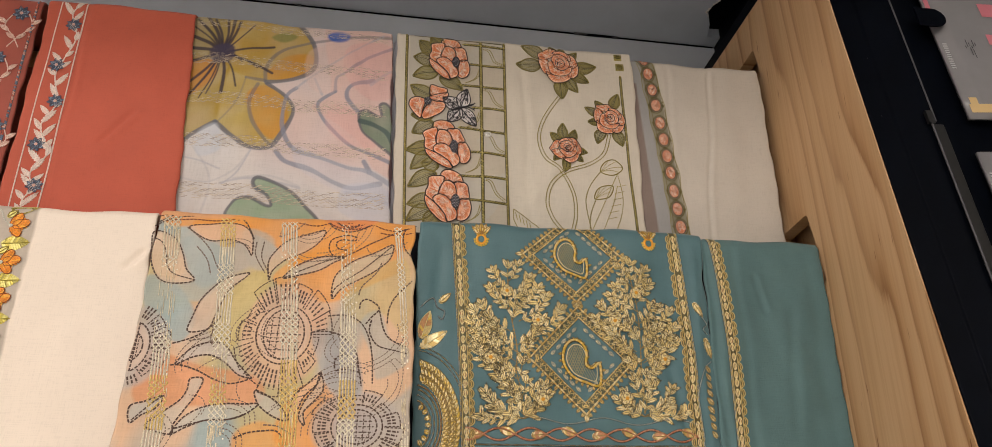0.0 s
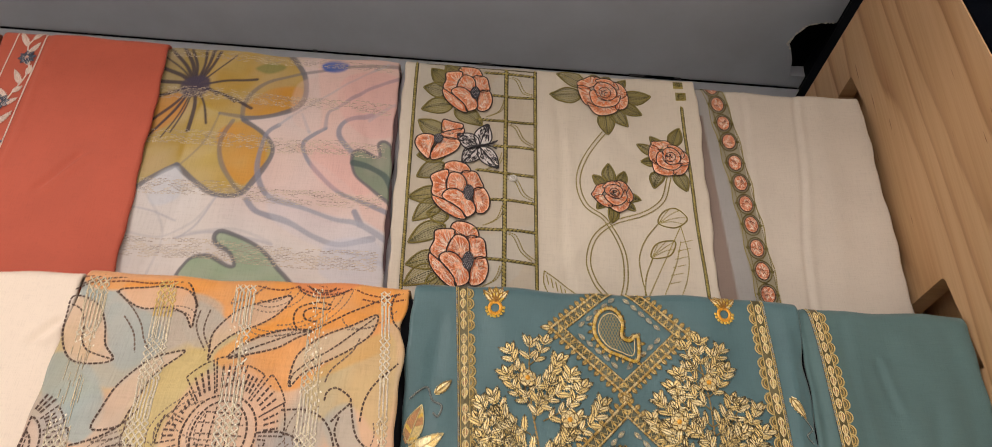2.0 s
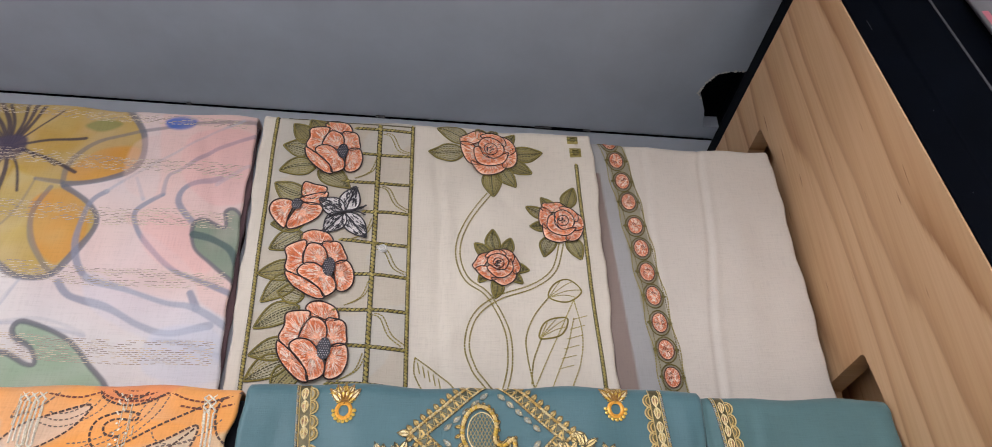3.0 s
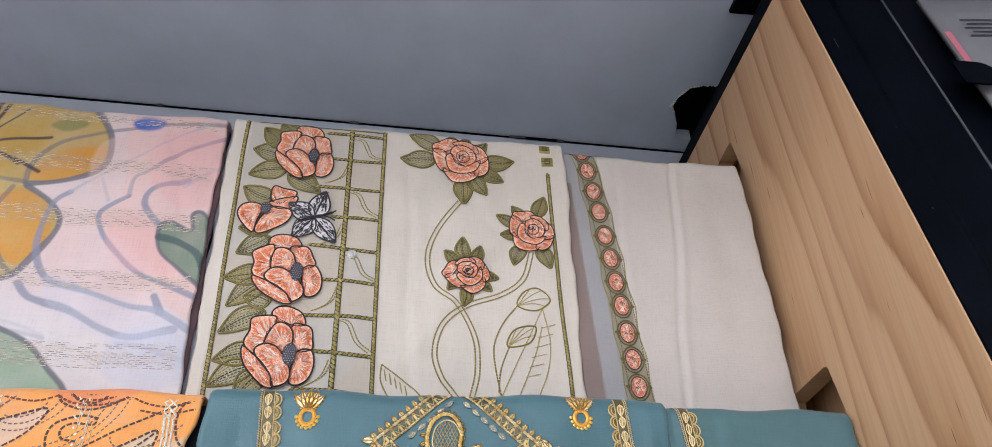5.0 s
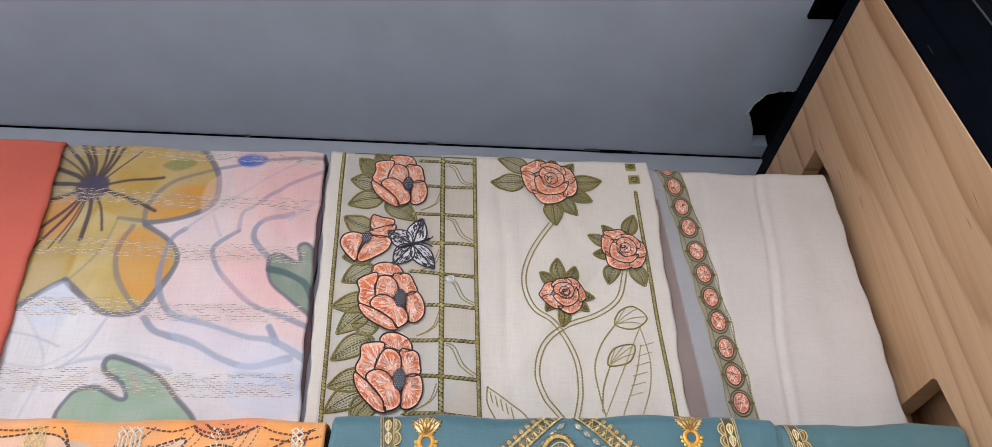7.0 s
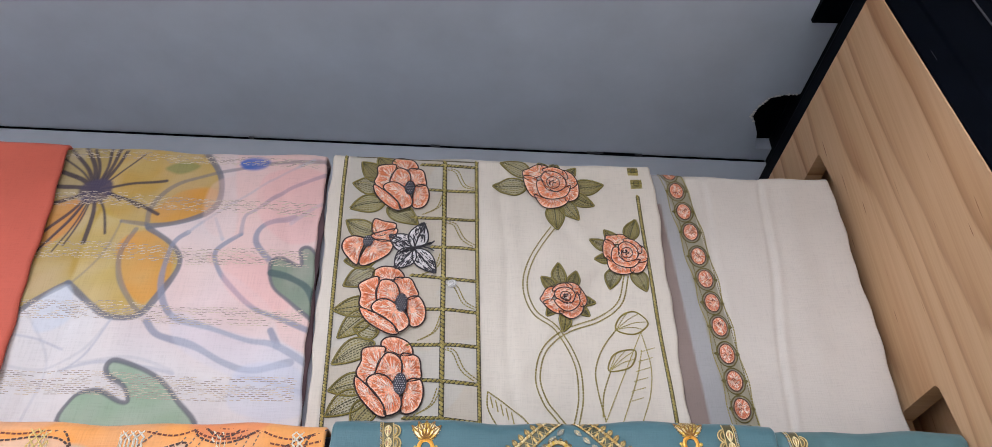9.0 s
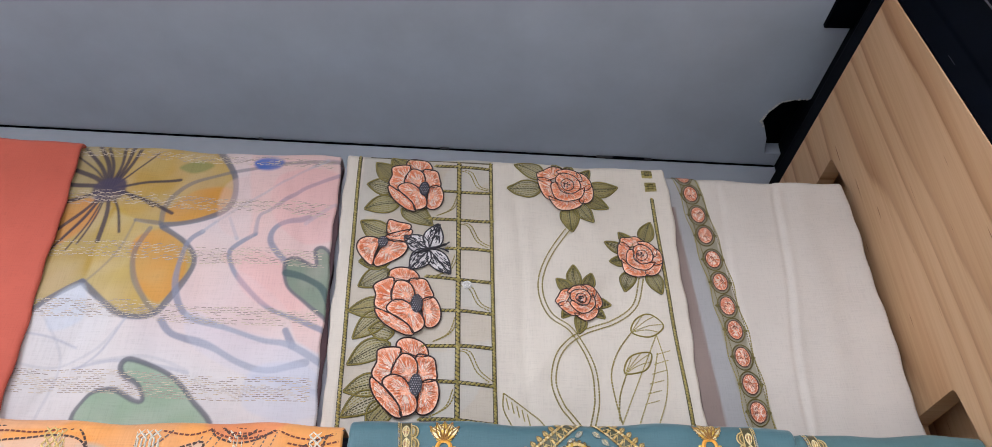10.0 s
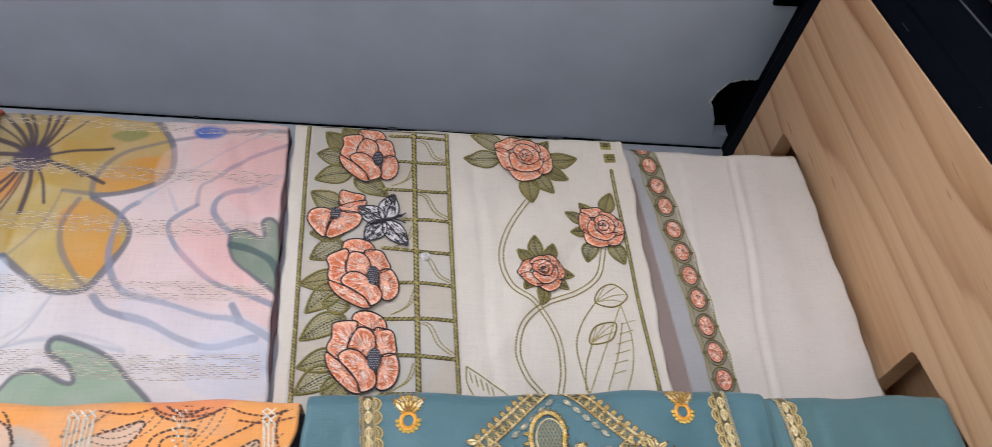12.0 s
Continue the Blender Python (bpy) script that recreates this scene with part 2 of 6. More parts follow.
def top_board():
    """Grey board over the bay, with a rough cut-out round the black frame."""
    hole = [(0.395, 0.126), (0.372, 0.128), (0.358, 0.133), (0.349, 0.15), (0.345, 0.168), (0.352, 0.178), (0.362, 0.2), (0.37, 0.232), (0.395, 0.232)]
    # the unseen front overhang, to y -0.68, is sized to shade the cloth tops
    ring = [(-1.25, -0.68), (0.395, -0.68)] + hole + [(0.395, 0.30), (-1.25, 0.30)]
    bm = bmesh.new()
    a = [bm.verts.new((x, y, CEIL_Z)) for x, y in ring]
    b = [bm.verts.new((x, y, CEIL_Z + 0.018)) for x, y in ring]
    edges = [bm.edges.new((a[i], a[(i + 1) % len(a)])) for i in range(len(a))]
    bmesh.ops.triangle_fill(bm, use_beauty=True, edges=edges)
    for i in range(len(a)):
        j = (i + 1) % len(a)
        bm.faces.new((a[i], a[j], b[j], b[i]))
    edges = [bm.edges.get((b[i], b[(i + 1) % len(b)])) for i in range(len(b))]
    bmesh.ops.triangle_fill(bm, use_beauty=True, edges=edges)
    bmesh.ops.recalc_face_normals(bm, faces=bm.faces[:])
    board = local(part("top_board", bm, GREY, None, "dark grey laminate top board with a chipped cut-out"), cabinet)
    rnd = random.Random(4)
    for (xa, ya), (xb, yb) in zip(hole[:5], hole[1:6]):
        for k in range(5):
            f = (k + rnd.random() * 0.6) / 5
            x, y = xa + (xb - xa) * f, ya + (yb - ya) * f
            s = 0.0006 + 0.001 * rnd.random()
            chip = bmesh.new()
            bmesh.ops.create_icosphere(chip, subdivisions=1, radius=s)
            for v in chip.verts:
                v.co = Vector((x + v.co.x * (1 + rnd.random()) - 0.001, y + v.co.y * (1 + rnd.random()), CEIL_Z + v.co.z * 0.3))
            local(part("chip", chip, CHIP), board)
    return board


board = top_board()
def back_bm(lo, hi, bevel=0.0):
    """Boards of the back, which stands slightly askew to the sides."""
    bm = box_bm(lo, hi, bevel)
    for v in bm.verts:
        v.co.y += 0.05 * v.co.x
    return bm


back = local(part("back_board", back_bm((-1.239, BACK_Y, 0.0), (0.40, BACK_Y + 0.018, CEIL_Z - 0.002)), GREY_BACK), cabinet)
# the joint between top and back: a dark gap with a torn edge strip
local(part("joint_gap", back_bm((-1.235, BACK_Y - 0.0015, CEIL_Z - 0.0032), (0.39, BACK_Y - 0.0002, CEIL_Z - 0.001)), BLACK), back)
local(part("joint_gap", back_bm((0.155, BACK_Y - 0.003, CEIL_Z - 0.0045), (0.215, BACK_Y - 0.0016, CEIL_Z - 0.0005)), BLACK), back)
for x, w in ((-0.064, 0.012), (0.145, 0.022), (0.21, 0.01), (-0.3, 0.006)):
    local(part("torn_edge", back_bm((x, BACK_Y - 0.004, CEIL_Z - 0.004), (x + w, BACK_Y - 0.0018, CEIL_Z - 0.0012), 0.0006), STEEL), back)


def sloped_bar(x0, x1, off0, off1, z0, z1, bevel=0.0015):
    """A bar that follows the leaning front; off: how far behind (+) or before (-) it."""
    return prism_bm([(front_y(z0) + off0, z0), (front_y(z1) + off0, z1), (front_y(z1) + off1, z1), (front_y(z0) + off1, z0)], x0, x1, bevel)


# unseen board, added to keep lamp light off the paper sleeves
local(part("next_bay_shade_board", box_bm((0.4705, -0.68, CEIL_Z + 0.09), (1.1, 0.3, CEIL_Z + 0.108)), GREY, None, "unseen grey board added to shade the next bay"), cabinet)
local(part("top_rail", box_bm((0.3465, -0.119, TOP_Z + 0.001), (0.47, 0.25, TOP_Z + 0.022), 0.002), BLACK), cabinet)
local(part("upper_beam", box_bm((0.392, -0.13, TOP_Z + 0.0225), (0.47, 0.30, CEIL_Z + 0.018), 0.002), BLACK), cabinet)
local(part("frame_tube", box_bm((0.336, 0.08, CEIL_Z + 0.0185), (0.50, 0.33, CEIL_Z + 0.06), 0.002), BLACK), cabinet)
local(part("gusset", prism_bm([(-0.13, CEIL_Z - 0.006), (0.008, CEIL_Z - 0.006), (0.008, CEIL_Z - 0.001), (-0.13, CEIL_Z - 0.001)], 0.36, 0.3915), BLACK), cabinet)


def profile_bar(outline, z0, z1):
    """A folded metal profile along the leaning front; outline: (x, distance before the panels' front)."""
    bm = bmesh.new()
    a = [bm.verts.new((x, front_y(z0) - off, z0)) for x, off in outline]
    b = [bm.verts.new((x, front_y(z1) - off, z1)) for x, off in outline]
    bm.faces.new(a)
    bm.faces.new(b[::-1])
    for i in range(len(a)):
        j = (i + 1) % len(a)
        bm.faces.new((a[i], b[i], b[j], a[j]))
    bmesh.ops.recalc_face_normals(bm, faces=bm.faces[:])
    long = [e for e in bm.edges if abs(e.verts[0].co.z - e.verts[1].co.z) > 0.1 and e.calc_face_angle(0) > 0.3]
    bmesh.ops.bevel(bm, geom=long, offset=0.0008, segments=2, affect="EDGES", profile=0.5)
    return bm


upright = local(part("upright", profile_bar([(PANEL_X + 0.0015, 0.002), (0.3655, 0.008), (0.3675, 0.0105), (0.399, 0.0205), (0.4, 0.0205), (0.4, -0.03), (PANEL_X + 0.0175, -0.03), (PANEL_X + 0.0175, -0.002), (PANEL_X + 0.0015, -0.002)], 0.0, TOP_Z), BLACK, None, "folded black metal upright"), cabinet)
local(part("metal_edge", profile_bar([(0.3988, 0.0207), (0.3988, 0.0216), (0.4004, 0.0216), (0.4004, 0.0207)], 1.817, TOP_Z), STEEL, None, "thin worn metal edge strip"), upright)
local(part("lower_rail", profile_bar([(0.3925, 0.0208), (0.3925, 0.0235), (0.4045, 0.0235), (0.4045, 0.0208)], 0.0, 1.812), RAIL, None, "dark grey metal rail"), upright)
local(part("metal_edge", profile_bar([(0.3915, 0.0225), (0.3915, 0.0242), (0.3931, 0.0242), (0.3931, 0.0237)], 0.0, 1.812), STEEL, None, "thin worn metal edge strip"), upright)
local(part("catch", profile_bar([(0.3895, 0.0207), (0.3895, 0.0245), (0.396, 0.0245), (0.396, 0.0207)], 1.813, 1.828), RAIL, None, "small dark metal catch"), upright)
local(part("next_bay_board", sloped_bar(0.4008, 1.1, 0.0, 0.02, 0.0, 2.3), BLACK), cabinet)
# scratches and dust on the black paint
for x, z, size in ((0.354, 2.0, 0.012), (0.362, 1.905, 0.001), (0.372, 1.87, 0.0009), (0.357, 1.83, 0.001), (0.371, 1.76, 0.001)):
    off = 0.002 + (x - 0.3465) * 0.31 + (0.0012 if x > 0.366 else 0.0)
    local(part("scratch", profile_bar([(x, off), (x, off + 0.0002), (x + 0.0004, off + 0.0003), (x + 0.0004, off)], z, z + size), GRAPHITE if size > 0.005 else STEEL), upright)

# ---------------------------------------------------------------- cloth, thread and print
def curve(points, n=8, closed=False):
    """A smooth line through the given places."""
    p = [np.array(q, float) for q in points]
    out = []
    count = len(p) if closed else len(p) - 1
    for i in range(count):
        a = p[i - 1] if (i or closed) else p[0]
        b, c = p[i], p[(i + 1) % len(p)]
        d = p[(i + 2) % len(p)] if (closed or i + 2 < len(p)) else c
        for k in range(n):
            t = k / n
            out.append(0.5 * (2 * b + (c - a) * t + (2 * a - 5 * b + 4 * c - d) * t * t + (3 * b - a - 3 * c + d) * t ** 3))
    out.append(p[0] if closed else p[-1])
    return out


def mm(*flat):
    """Pairs of millimetres as places (x, z); z is counted from 1.5 m up."""
    return [(flat[i] / 1000, 1.5 + flat[i + 1] / 1000) for i in range(0, len(flat), 2)]


def line_distance(x, z, line):
    best = np.full(x.shape, 9.0)
    line = np.array(line)
    for a, b in zip(line[:-1], line[1:]):
        d = b - a
        near = (x > min(a[0], b[0]) - 0.012) & (x < max(a[0], b[0]) + 0.012) & (z > min(a[1], b[1]) - 0.012) & (z < max(a[1], b[1]) + 0.012)
        if not near.any():
            continue
        t = np.clip(((x[near] - a[0]) * d[0] + (z[near] - a[1]) * d[1]) / max(d @ d, 1e-12), 0, 1)
        best[near] = np.minimum(best[near], np.hypot(x[near] - a[0] - t * d[0], z[near] - a[1] - t * d[1]))
    return best


def inside(x, z, ring):
    ring = np.array(ring)
    hit = np.zeros(x.shape, bool)
    for (xa, za), (xb, zb) in zip(ring, np.roll(ring, 1, 0)):
        if za != zb:
            hit ^= ((za > z) != (zb > z)) & (x < (xb - xa) * (z - za) / (zb - za) + xa)
    return hit


def soft_noise(x, z, scale, seed):
    """A cheap smooth field between 0 and 1."""
    rnd = np.random.RandomState(seed)
    s = np.zeros(x.shape)
    for k in range(6):
        a, f, p = rnd.rand() * 6.28, scale * (0.6 + rnd.rand() * 1.2), rnd.rand() * 6.28
        s += np.sin((x * np.cos(a) + z * np.sin(a)) * f + p + 1.5 * np.sin((x - z) * f * 0.4 + k))
    return 0.5 + 0.5 * np.tanh(s / 3)


class Dye:
    """Colours laid one over the other on the places of a cloth."""

    def __init__(self, x, z, base):
        self.x, self.z = x, z
        self.c = np.tile(np.array(base, float), (len(x), 1))

    def lay(self, mask, color, depth=1.0):
        m = (np.clip(mask, 0, 1) * depth)[:, None]
        self.c = self.c * (1 - m) + np.array(color) * m

    def wash(self, ring, color, depth=0.9, edge=0.0, seed=1):
        ring = curve(ring, 6, True)
        m = inside(self.x, self.z, ring).astype(float)
        d = line_distance(self.x, self.z, ring)
        m = np.where(m > 0, 0.5 + 0.5 * np.clip(d / 0.0015, 0, 1), 0.5 * np.clip(1 - d / 0.0015, 0, 1))
        m *= 0.8 + 0.25 * soft_noise(self.x, self.z, 120, seed)
        self.lay(m, color, depth)
        if edge:
            self.stroke(ring, edge, (0.1, 0.1, 0.13), 0.8, False)

    def stroke(self, line, width, color, depth=0.8, smooth=True):
        d = line_distance(self.x, self.z, curve(line, 8) if smooth else line)
        uneven = 0.75 + 0.5 * soft_noise(self.x, self.z, 70, 7)
        self.lay(np.clip((width * uneven * 0.5 - d) / 0.0012 + 0.5, 0, 1), color, depth)


class Cloth:
    """A folded length of cloth that hangs over a batten; left and right: x at the top and at the foot."""

    def __init__(self, left, right, top, foot, face, back, radius=0.007, ripple=0.0008, seed=1, lean=0.0, skew=0.05, folds=(), bulge=0.0, nick=None):
        self.left, self.right, self.top, self.foot, self.face, self.back = left, right, top, foot, face, back
        self.radius, self.ripple, self.lean, self.skew, self.folds, self.bulge = radius, ripple, lean, skew, folds, bulge
        rnd = random.Random(seed)
        self.phase = [rnd.random() * 6.28 for _ in range(8)]
        self.mid = (left[0] + right[0]) / 2
        self.nick = nick

    def crown(self, x):
        """Height of the top edge, which sags a little."""
        return self.top + 0.0012 * np.sin(x * 38 + self.phase[0]) + 0.0007 * np.sin(x * 95 + self.phase[1])

    def edge(self, side, z):
        f = (self.top - z) / (self.top - self.foot)
        notch = 0.0
        if self.nick and side is self.right:
            notch = self.nick[1] * math.exp(-((z - self.nick[0]) / 0.013) ** 2)
        return side[0] + (side[1] - side[0]) * f - notch + 0.0009 * np.sin(z * 60 + self.phase[2] + side[0] * 9) + 0.0005 * np.sin(z * 170 + self.phase[3])

    def plane(self, x, z):
        p = self.phase
        drop = np.clip(self.top - z, 0, 1)
        y = self.face + self.skew * (x - self.mid) - self.lean * drop
        y = y - self.bulge * np.sin(np.clip(drop / 0.25, 0, 1) * 3.1416)
        soft = np.clip(drop / 0.03, 0.15, 1)
        y = y + self.ripple * soft * (np.sin(x * 47 + z * 9 + p[4]) + 0.7 * np.sin(x * 88 - z * 21 + p[5]) + 0.5 * np.sin(z * 61 + x * 19 + p[6]) + 0.35 * np.sin(x * 160 + z * 70 + p[7]))
        for x0, z0, x1, z1, depth, width in self.folds:
            along = (z - z0) / (z1 - z0)
            off = x - (x0 + (x1 - x0) * along) - 0.0015 * np.sin(z * 40 + x0 * 50)
            inside_fold = np.clip(along * 6 + 0.6, 0, 1) * np.clip((1 - along) * 6 + 0.6, 0, 1)
            y = y + depth * inside_fold * (np.exp(-(off / width) ** 2) - 0.6 * np.exp(-((off - 1.8 * width) / (1.4 * width)) ** 2))
        return y

    def surf(self, x, z, h=0.0):
        """y of the visible side at (x, z), h above the cloth."""
        r = self.radius
        d = np.clip(z - (self.crown(x) - r), 0, r * 0.999)
        return self.plane(x, z) + r - np.sqrt(r * r - d * d) - h

    def body(self, name, mat, parent, cell=0.003, dye=None, label=""):
        """The cloth itself: front, rounded top, back, and hems turned in at both sides."""
        nx = max(8, int((self.right[0] - self.left[0]) / cell))
        nz = max(8, int((self.top - self.foot) / cell))
        r = self.radius
        front = [("z", self.foot + (self.top - r - self.foot) * k / nz) for k in range(nz + 1)]
        arc = [("a", math.pi / 2 * k / 6) for k in range(1, 7)]
        rear = [("b", math.pi / 2 * k / 3) for k in range(0, 4)] + [("y", self.top - r - (self.top - r - self.foot) * k / 6) for k in range(1, 7)]
        u = np.linspace(0, 1, nx + 1)
        hem = [(0.0075, 0.0046), (0.0025, 0.0040), (0.0004, 0.0028), (0.0002, 0.0012)]
        grid = []
        for kind, value in front + arc + rear:
            zz = value if kind in "zy" else self.top - r
            lo, hi = self.edge(self.left, zz), self.edge(self.right, zz)
            x = np.concatenate([[lo + a for a, b in hem], lo + 0.0015 + (hi - lo - 0.003) * u, [hi - a for a, b in hem[::-1]]])
            inn = np.concatenate([[b for a, b in hem], 0 * u, [b for a, b in hem[::-1]]])
            crown = self.crown(x)
            sag = crown - self.top
            if kind == "z":
                z = np.full(x.shape, value) + sag * (value - self.foot) / (self.top - self.foot)
                y = self.plane(x, z) + inn
            elif kind == "a":
                z = crown - r + r * math.sin(value) - inn * math.sin(value)
                y = self.plane(x, crown - r) + r - r * math.cos(value) + inn * math.cos(value)
            elif kind == "b":
                z = crown - r + r * math.cos(value) - inn * math.cos(value)
                y = self.back - r + r * math.sin(value) - inn * math.sin(value) + 0 * x
            else:
                z = np.full(x.shape, value) + sag
                y = self.back - inn + 0.0015 * np.sin(x * 60 + z * 20)
            grid.append(np.stack([x, y, z], 1))
        verts = np.concatenate(grid)
        m = grid[0].shape[0]
        i, j = np.meshgrid(np.arange(len(grid) - 1), np.arange(m - 1), indexing="ij")
        a = (i * m + j).ravel()
        faces = np.stack([a, a + 1, a + m + 1, a + m], 1)
        mesh = bpy.data.meshes.new(name)
        mesh.from_pydata(verts.tolist(), [], faces.tolist())
        if dye:
            attr = mesh.attributes.new("print", "FLOAT_COLOR", "POINT")
            rgb = dye(verts[:, 0], verts[:, 2])
            attr.data.foreach_set("color", np.concatenate([rgb, np.ones((len(rgb), 1))], 1).astype(np.float32).ravel())
        mesh.materials.append(mat)
        mesh.polygons.foreach_set("use_smooth", np.ones(len(faces), bool))
        ob = local(new(name, mesh), parent)
        return tagged(ob, label)


class Thread:
    """Stitches laid on a cloth: every stitch is a small domed strip of its own colour."""

    def __init__(self, cloth, lift=0.0004):
        self.cloth, self.lift = cloth, lift
        self.v, self.f, self.c = [], [], []

    def strip(self, line, width, color, h=0.0, dome=0.0005, taper=False):
        if len(line) < 2:
            return
        fine = [line[0]]
        for a, b in zip(line[:-1], line[1:]):
            cuts = max(1, int(math.hypot(b[0] - a[0], b[1] - a[1]) / 0.004))
            fine += [(a[0] + (b[0] - a[0]) * k / cuts, a[1] + (b[1] - a[1]) * k / cuts) for k in range(1, cuts + 1)]
        line, n = fine, len(fine)
        start = len(self.v)
        for k in range(n):
            a, b = line[max(k - 1, 0)], line[min(k + 1, n - 1)]
            dx, dz = b[0] - a[0], b[1] - a[1]
            s = math.hypot(dx, dz) or 1e-9
            w = width / 2
            if taper:
                w *= 0.25 + 0.75 * math.sin(math.pi * (k + 0.3) / (n - 0.4))
            ox, oz = -dz / s * w, dx / s * w
            x, z = line[k][0], line[k][1]
            low = 0.2 if (k in (0, n - 1) and n < 5) else 1.0
            self.v += [(x + ox, z + oz, h), (x, z, h + dome * low), (x - ox, z - oz, h)]
        for k in range(n - 1):
            p = start + 3 * k
            self.f += [(p, p + 1, p + 4, p + 3), (p + 1, p + 2, p + 5, p + 4)]
            self.c += [color, color]

    def dashes(self, line, width, color, on=0.002, off=0.0012, h=0.0, dome=0.0003):
        line = [np.array(p) for p in line]
        run, current, drawing = 0.0, [line[0]], True
        for a, b in zip(line[:-1], line[1:]):
            length = np.linalg.norm(b - a)
            done = 0.0
            while length - done > 1e-9:
                left = (on if drawing else off) - run
                step = min(left, length - done)
                done += step
                run += step
                p = a + (b - a) * (done / max(length, 1e-9))
                if drawing:
                    current.append(p)
                if run >= (on if drawing else off) - 1e-9:
                    if drawing and len(current) > 1:
                        self.strip(current, width, color, h, dome)
                    drawing = not drawing
                    run, current = 0.0, [p]
        if drawing and len(current) > 1:
            self.strip(current, width, color, h, dome)

    def rope(self, line, width, colors, rnd, pitch=0.0021, h=0.0):
        """A couched cord: dark ground, slanting stitches over it."""
        line = [np.array(p) for p in line]
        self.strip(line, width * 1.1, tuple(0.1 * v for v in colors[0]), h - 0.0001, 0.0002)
        run = 0.0
        for a, b in zip(line[:-1], line[1:]):
            d = b - a
            length = np.linalg.norm(d)
            if length < 1e-9:
                continue
            d = d / length
            n = np.array([-d[1], d[0]])
            while run < length:
                p = a + d * run
                u, v = d * pitch * 0.5, n * width * 0.3
                shade = 0.85 + 0.3 * rnd.random()
                self.strip([p - u - v, p - u * 0.4 - v * 0.5, p + u * 0.4 + v * 0.5, p + u + v], width * 0.66, tuple(c * shade for c in rnd.choice(colors)), h + 0.0002, 0.0009, True)
                run += pitch
            run -= length

    def petal(self, base, angle, length, half, colors, rnd, h=0.0, n=20, line=None, line_width=0.0009, ruffle=0.05):
        """A satin-stitched petal: stitches fan out from its base; a dark line runs round it."""
        ca, sa = math.cos(math.radians(angle)), math.sin(math.radians(angle))
        phase = rnd.random() * 6
        rim = []
        for k in range(n + 1):
            f = -2.25 + 4.5 * k / n
            wave = 1 + ruffle * math.sin(4.3 * f + phase)
            a = length * (0.45 + 0.55 * math.cos(f)) * wave
            b = half * math.sin(f) * wave
            rim.append((base[0] + a * ca - b * sa, base[1] + a * sa + b * ca))
        for k in range(n):
            e = ((rim[k][0] + rim[k + 1][0]) / 2, (rim[k][1] + rim[k + 1][1]) / 2)
            f = -2.25 + 4.5 * (k + 0.5) / n
            a, b = length * 0.06, half * 0.2 * math.sin(f)
            s = (base[0] + a * ca - b * sa, base[1] + a * sa + b * ca)
            w = math.hypot(rim[k][0] - rim[k + 1][0], rim[k][1] - rim[k + 1][1])
            pts = [(s[0] + (e[0] - s[0]) * t, s[1] + (e[1] - s[1]) * t) for t in (0.0, 0.38, 0.7, 1.0)]
            split = rnd.random()
            inner, outer = colors[0 if split < 0.62 else 1], colors[1 if 0.5 < split < 0.72 else 0]
            shade = 0.82 + 0.3 * rnd.random()
            inner, outer = tuple(v * shade for v in inner), tuple(v * shade for v in outer)
            self.strip(pts[:3], w * 1.0, inner, h, 0.0007)
            self.strip(pts[1:], w * 1.1, outer, h + 0.0001, 0.0007)
        if line:
            self.strip(rim, line_width, line, h + 0.0005, 0.0005)
            self.strip([rim[-1], base, rim[0]], line_width, line, h + 0.0004, 0.0004)

    def shape(self, ring, root, colors, rnd, h=0.0, line=None, line_width=0.0012):
        """A petal of free outline: pale rim, warmer heart, and a ragged zigzag of deep thread between."""
        rim = curve(ring, 12, True)
        count = len(rim) - 1
        ragged = [rnd.uniform(0.62, 0.92) for _ in range(count)]
        flush = [0.5 + 0.5 * math.sin(6.2832 * (k / count) * 2 + root[0] * 900) for k in range(count)]
        at = lambda e, f: (root[0] + (e[0] - root[0]) * f, root[1] + (e[1] - root[1]) * f)
        zigzag, white = [], []
        for k in range(count):
            a, b = rim[k], rim[k + 1]
            e = ((a[0] + b[0]) / 2, (a[1] + b[1]) / 2)
            w = math.hypot(a[0] - b[0], a[1] - b[1])
            shade = 0.94 + 0.16 * rnd.random()
            tone = lambda c: tuple(v * shade for v in c)
            warm = tuple(p * 0.62 + q * 0.38 for p, q in zip(colors[0], colors[1]))
            deep = colors[0] if rnd.random() < 0.3 + 0.5 * flush[k] else warm
            self.strip([at(e, 0.03), at(e, 0.5)], w * 0.8, tone(warm if rnd.random() < 0.6 else colors[1]), h, 0.0006)
            self.strip([at(e, 0.4), at(e, ragged[k])], w * 1.0, tone(deep), h + 0.0001, 0.0008)
            self.strip([at(e, ragged[k] - 0.1), at(e, 1.0)], w * 1.08, tone(colors[1] if rnd.random() < 0.85 else warm), h + 0.00005, 0.0006)
            zigzag.append(at(e, rnd.uniform(0.7, 0.94) if k % 2 else rnd.uniform(0.3, 0.5)))
            white.append(at(e, rnd.uniform(0.6, 0.8) if k % 2 else rnd.uniform(0.2, 0.45)))
            if rnd.random() < 0.4:
                self.strip(white, 0.0007, (0.98, 0.8, 0.67), h + 0.0007, 0.0004)
                white = []
            if rnd.random() < 0.14:
                self.strip(zigzag, 0.00075, tuple(v * 0.9 for v in colors[0]), h + 0.0006, 0.0004)
                zigzag = []
        self.strip(zigzag, 0.00075, tuple(v * 0.9 for v in colors[0]), h + 0.0006, 0.0004)
        if line:
            self.strip(rim, line_width, line, h + 0.0005, 0.0006)

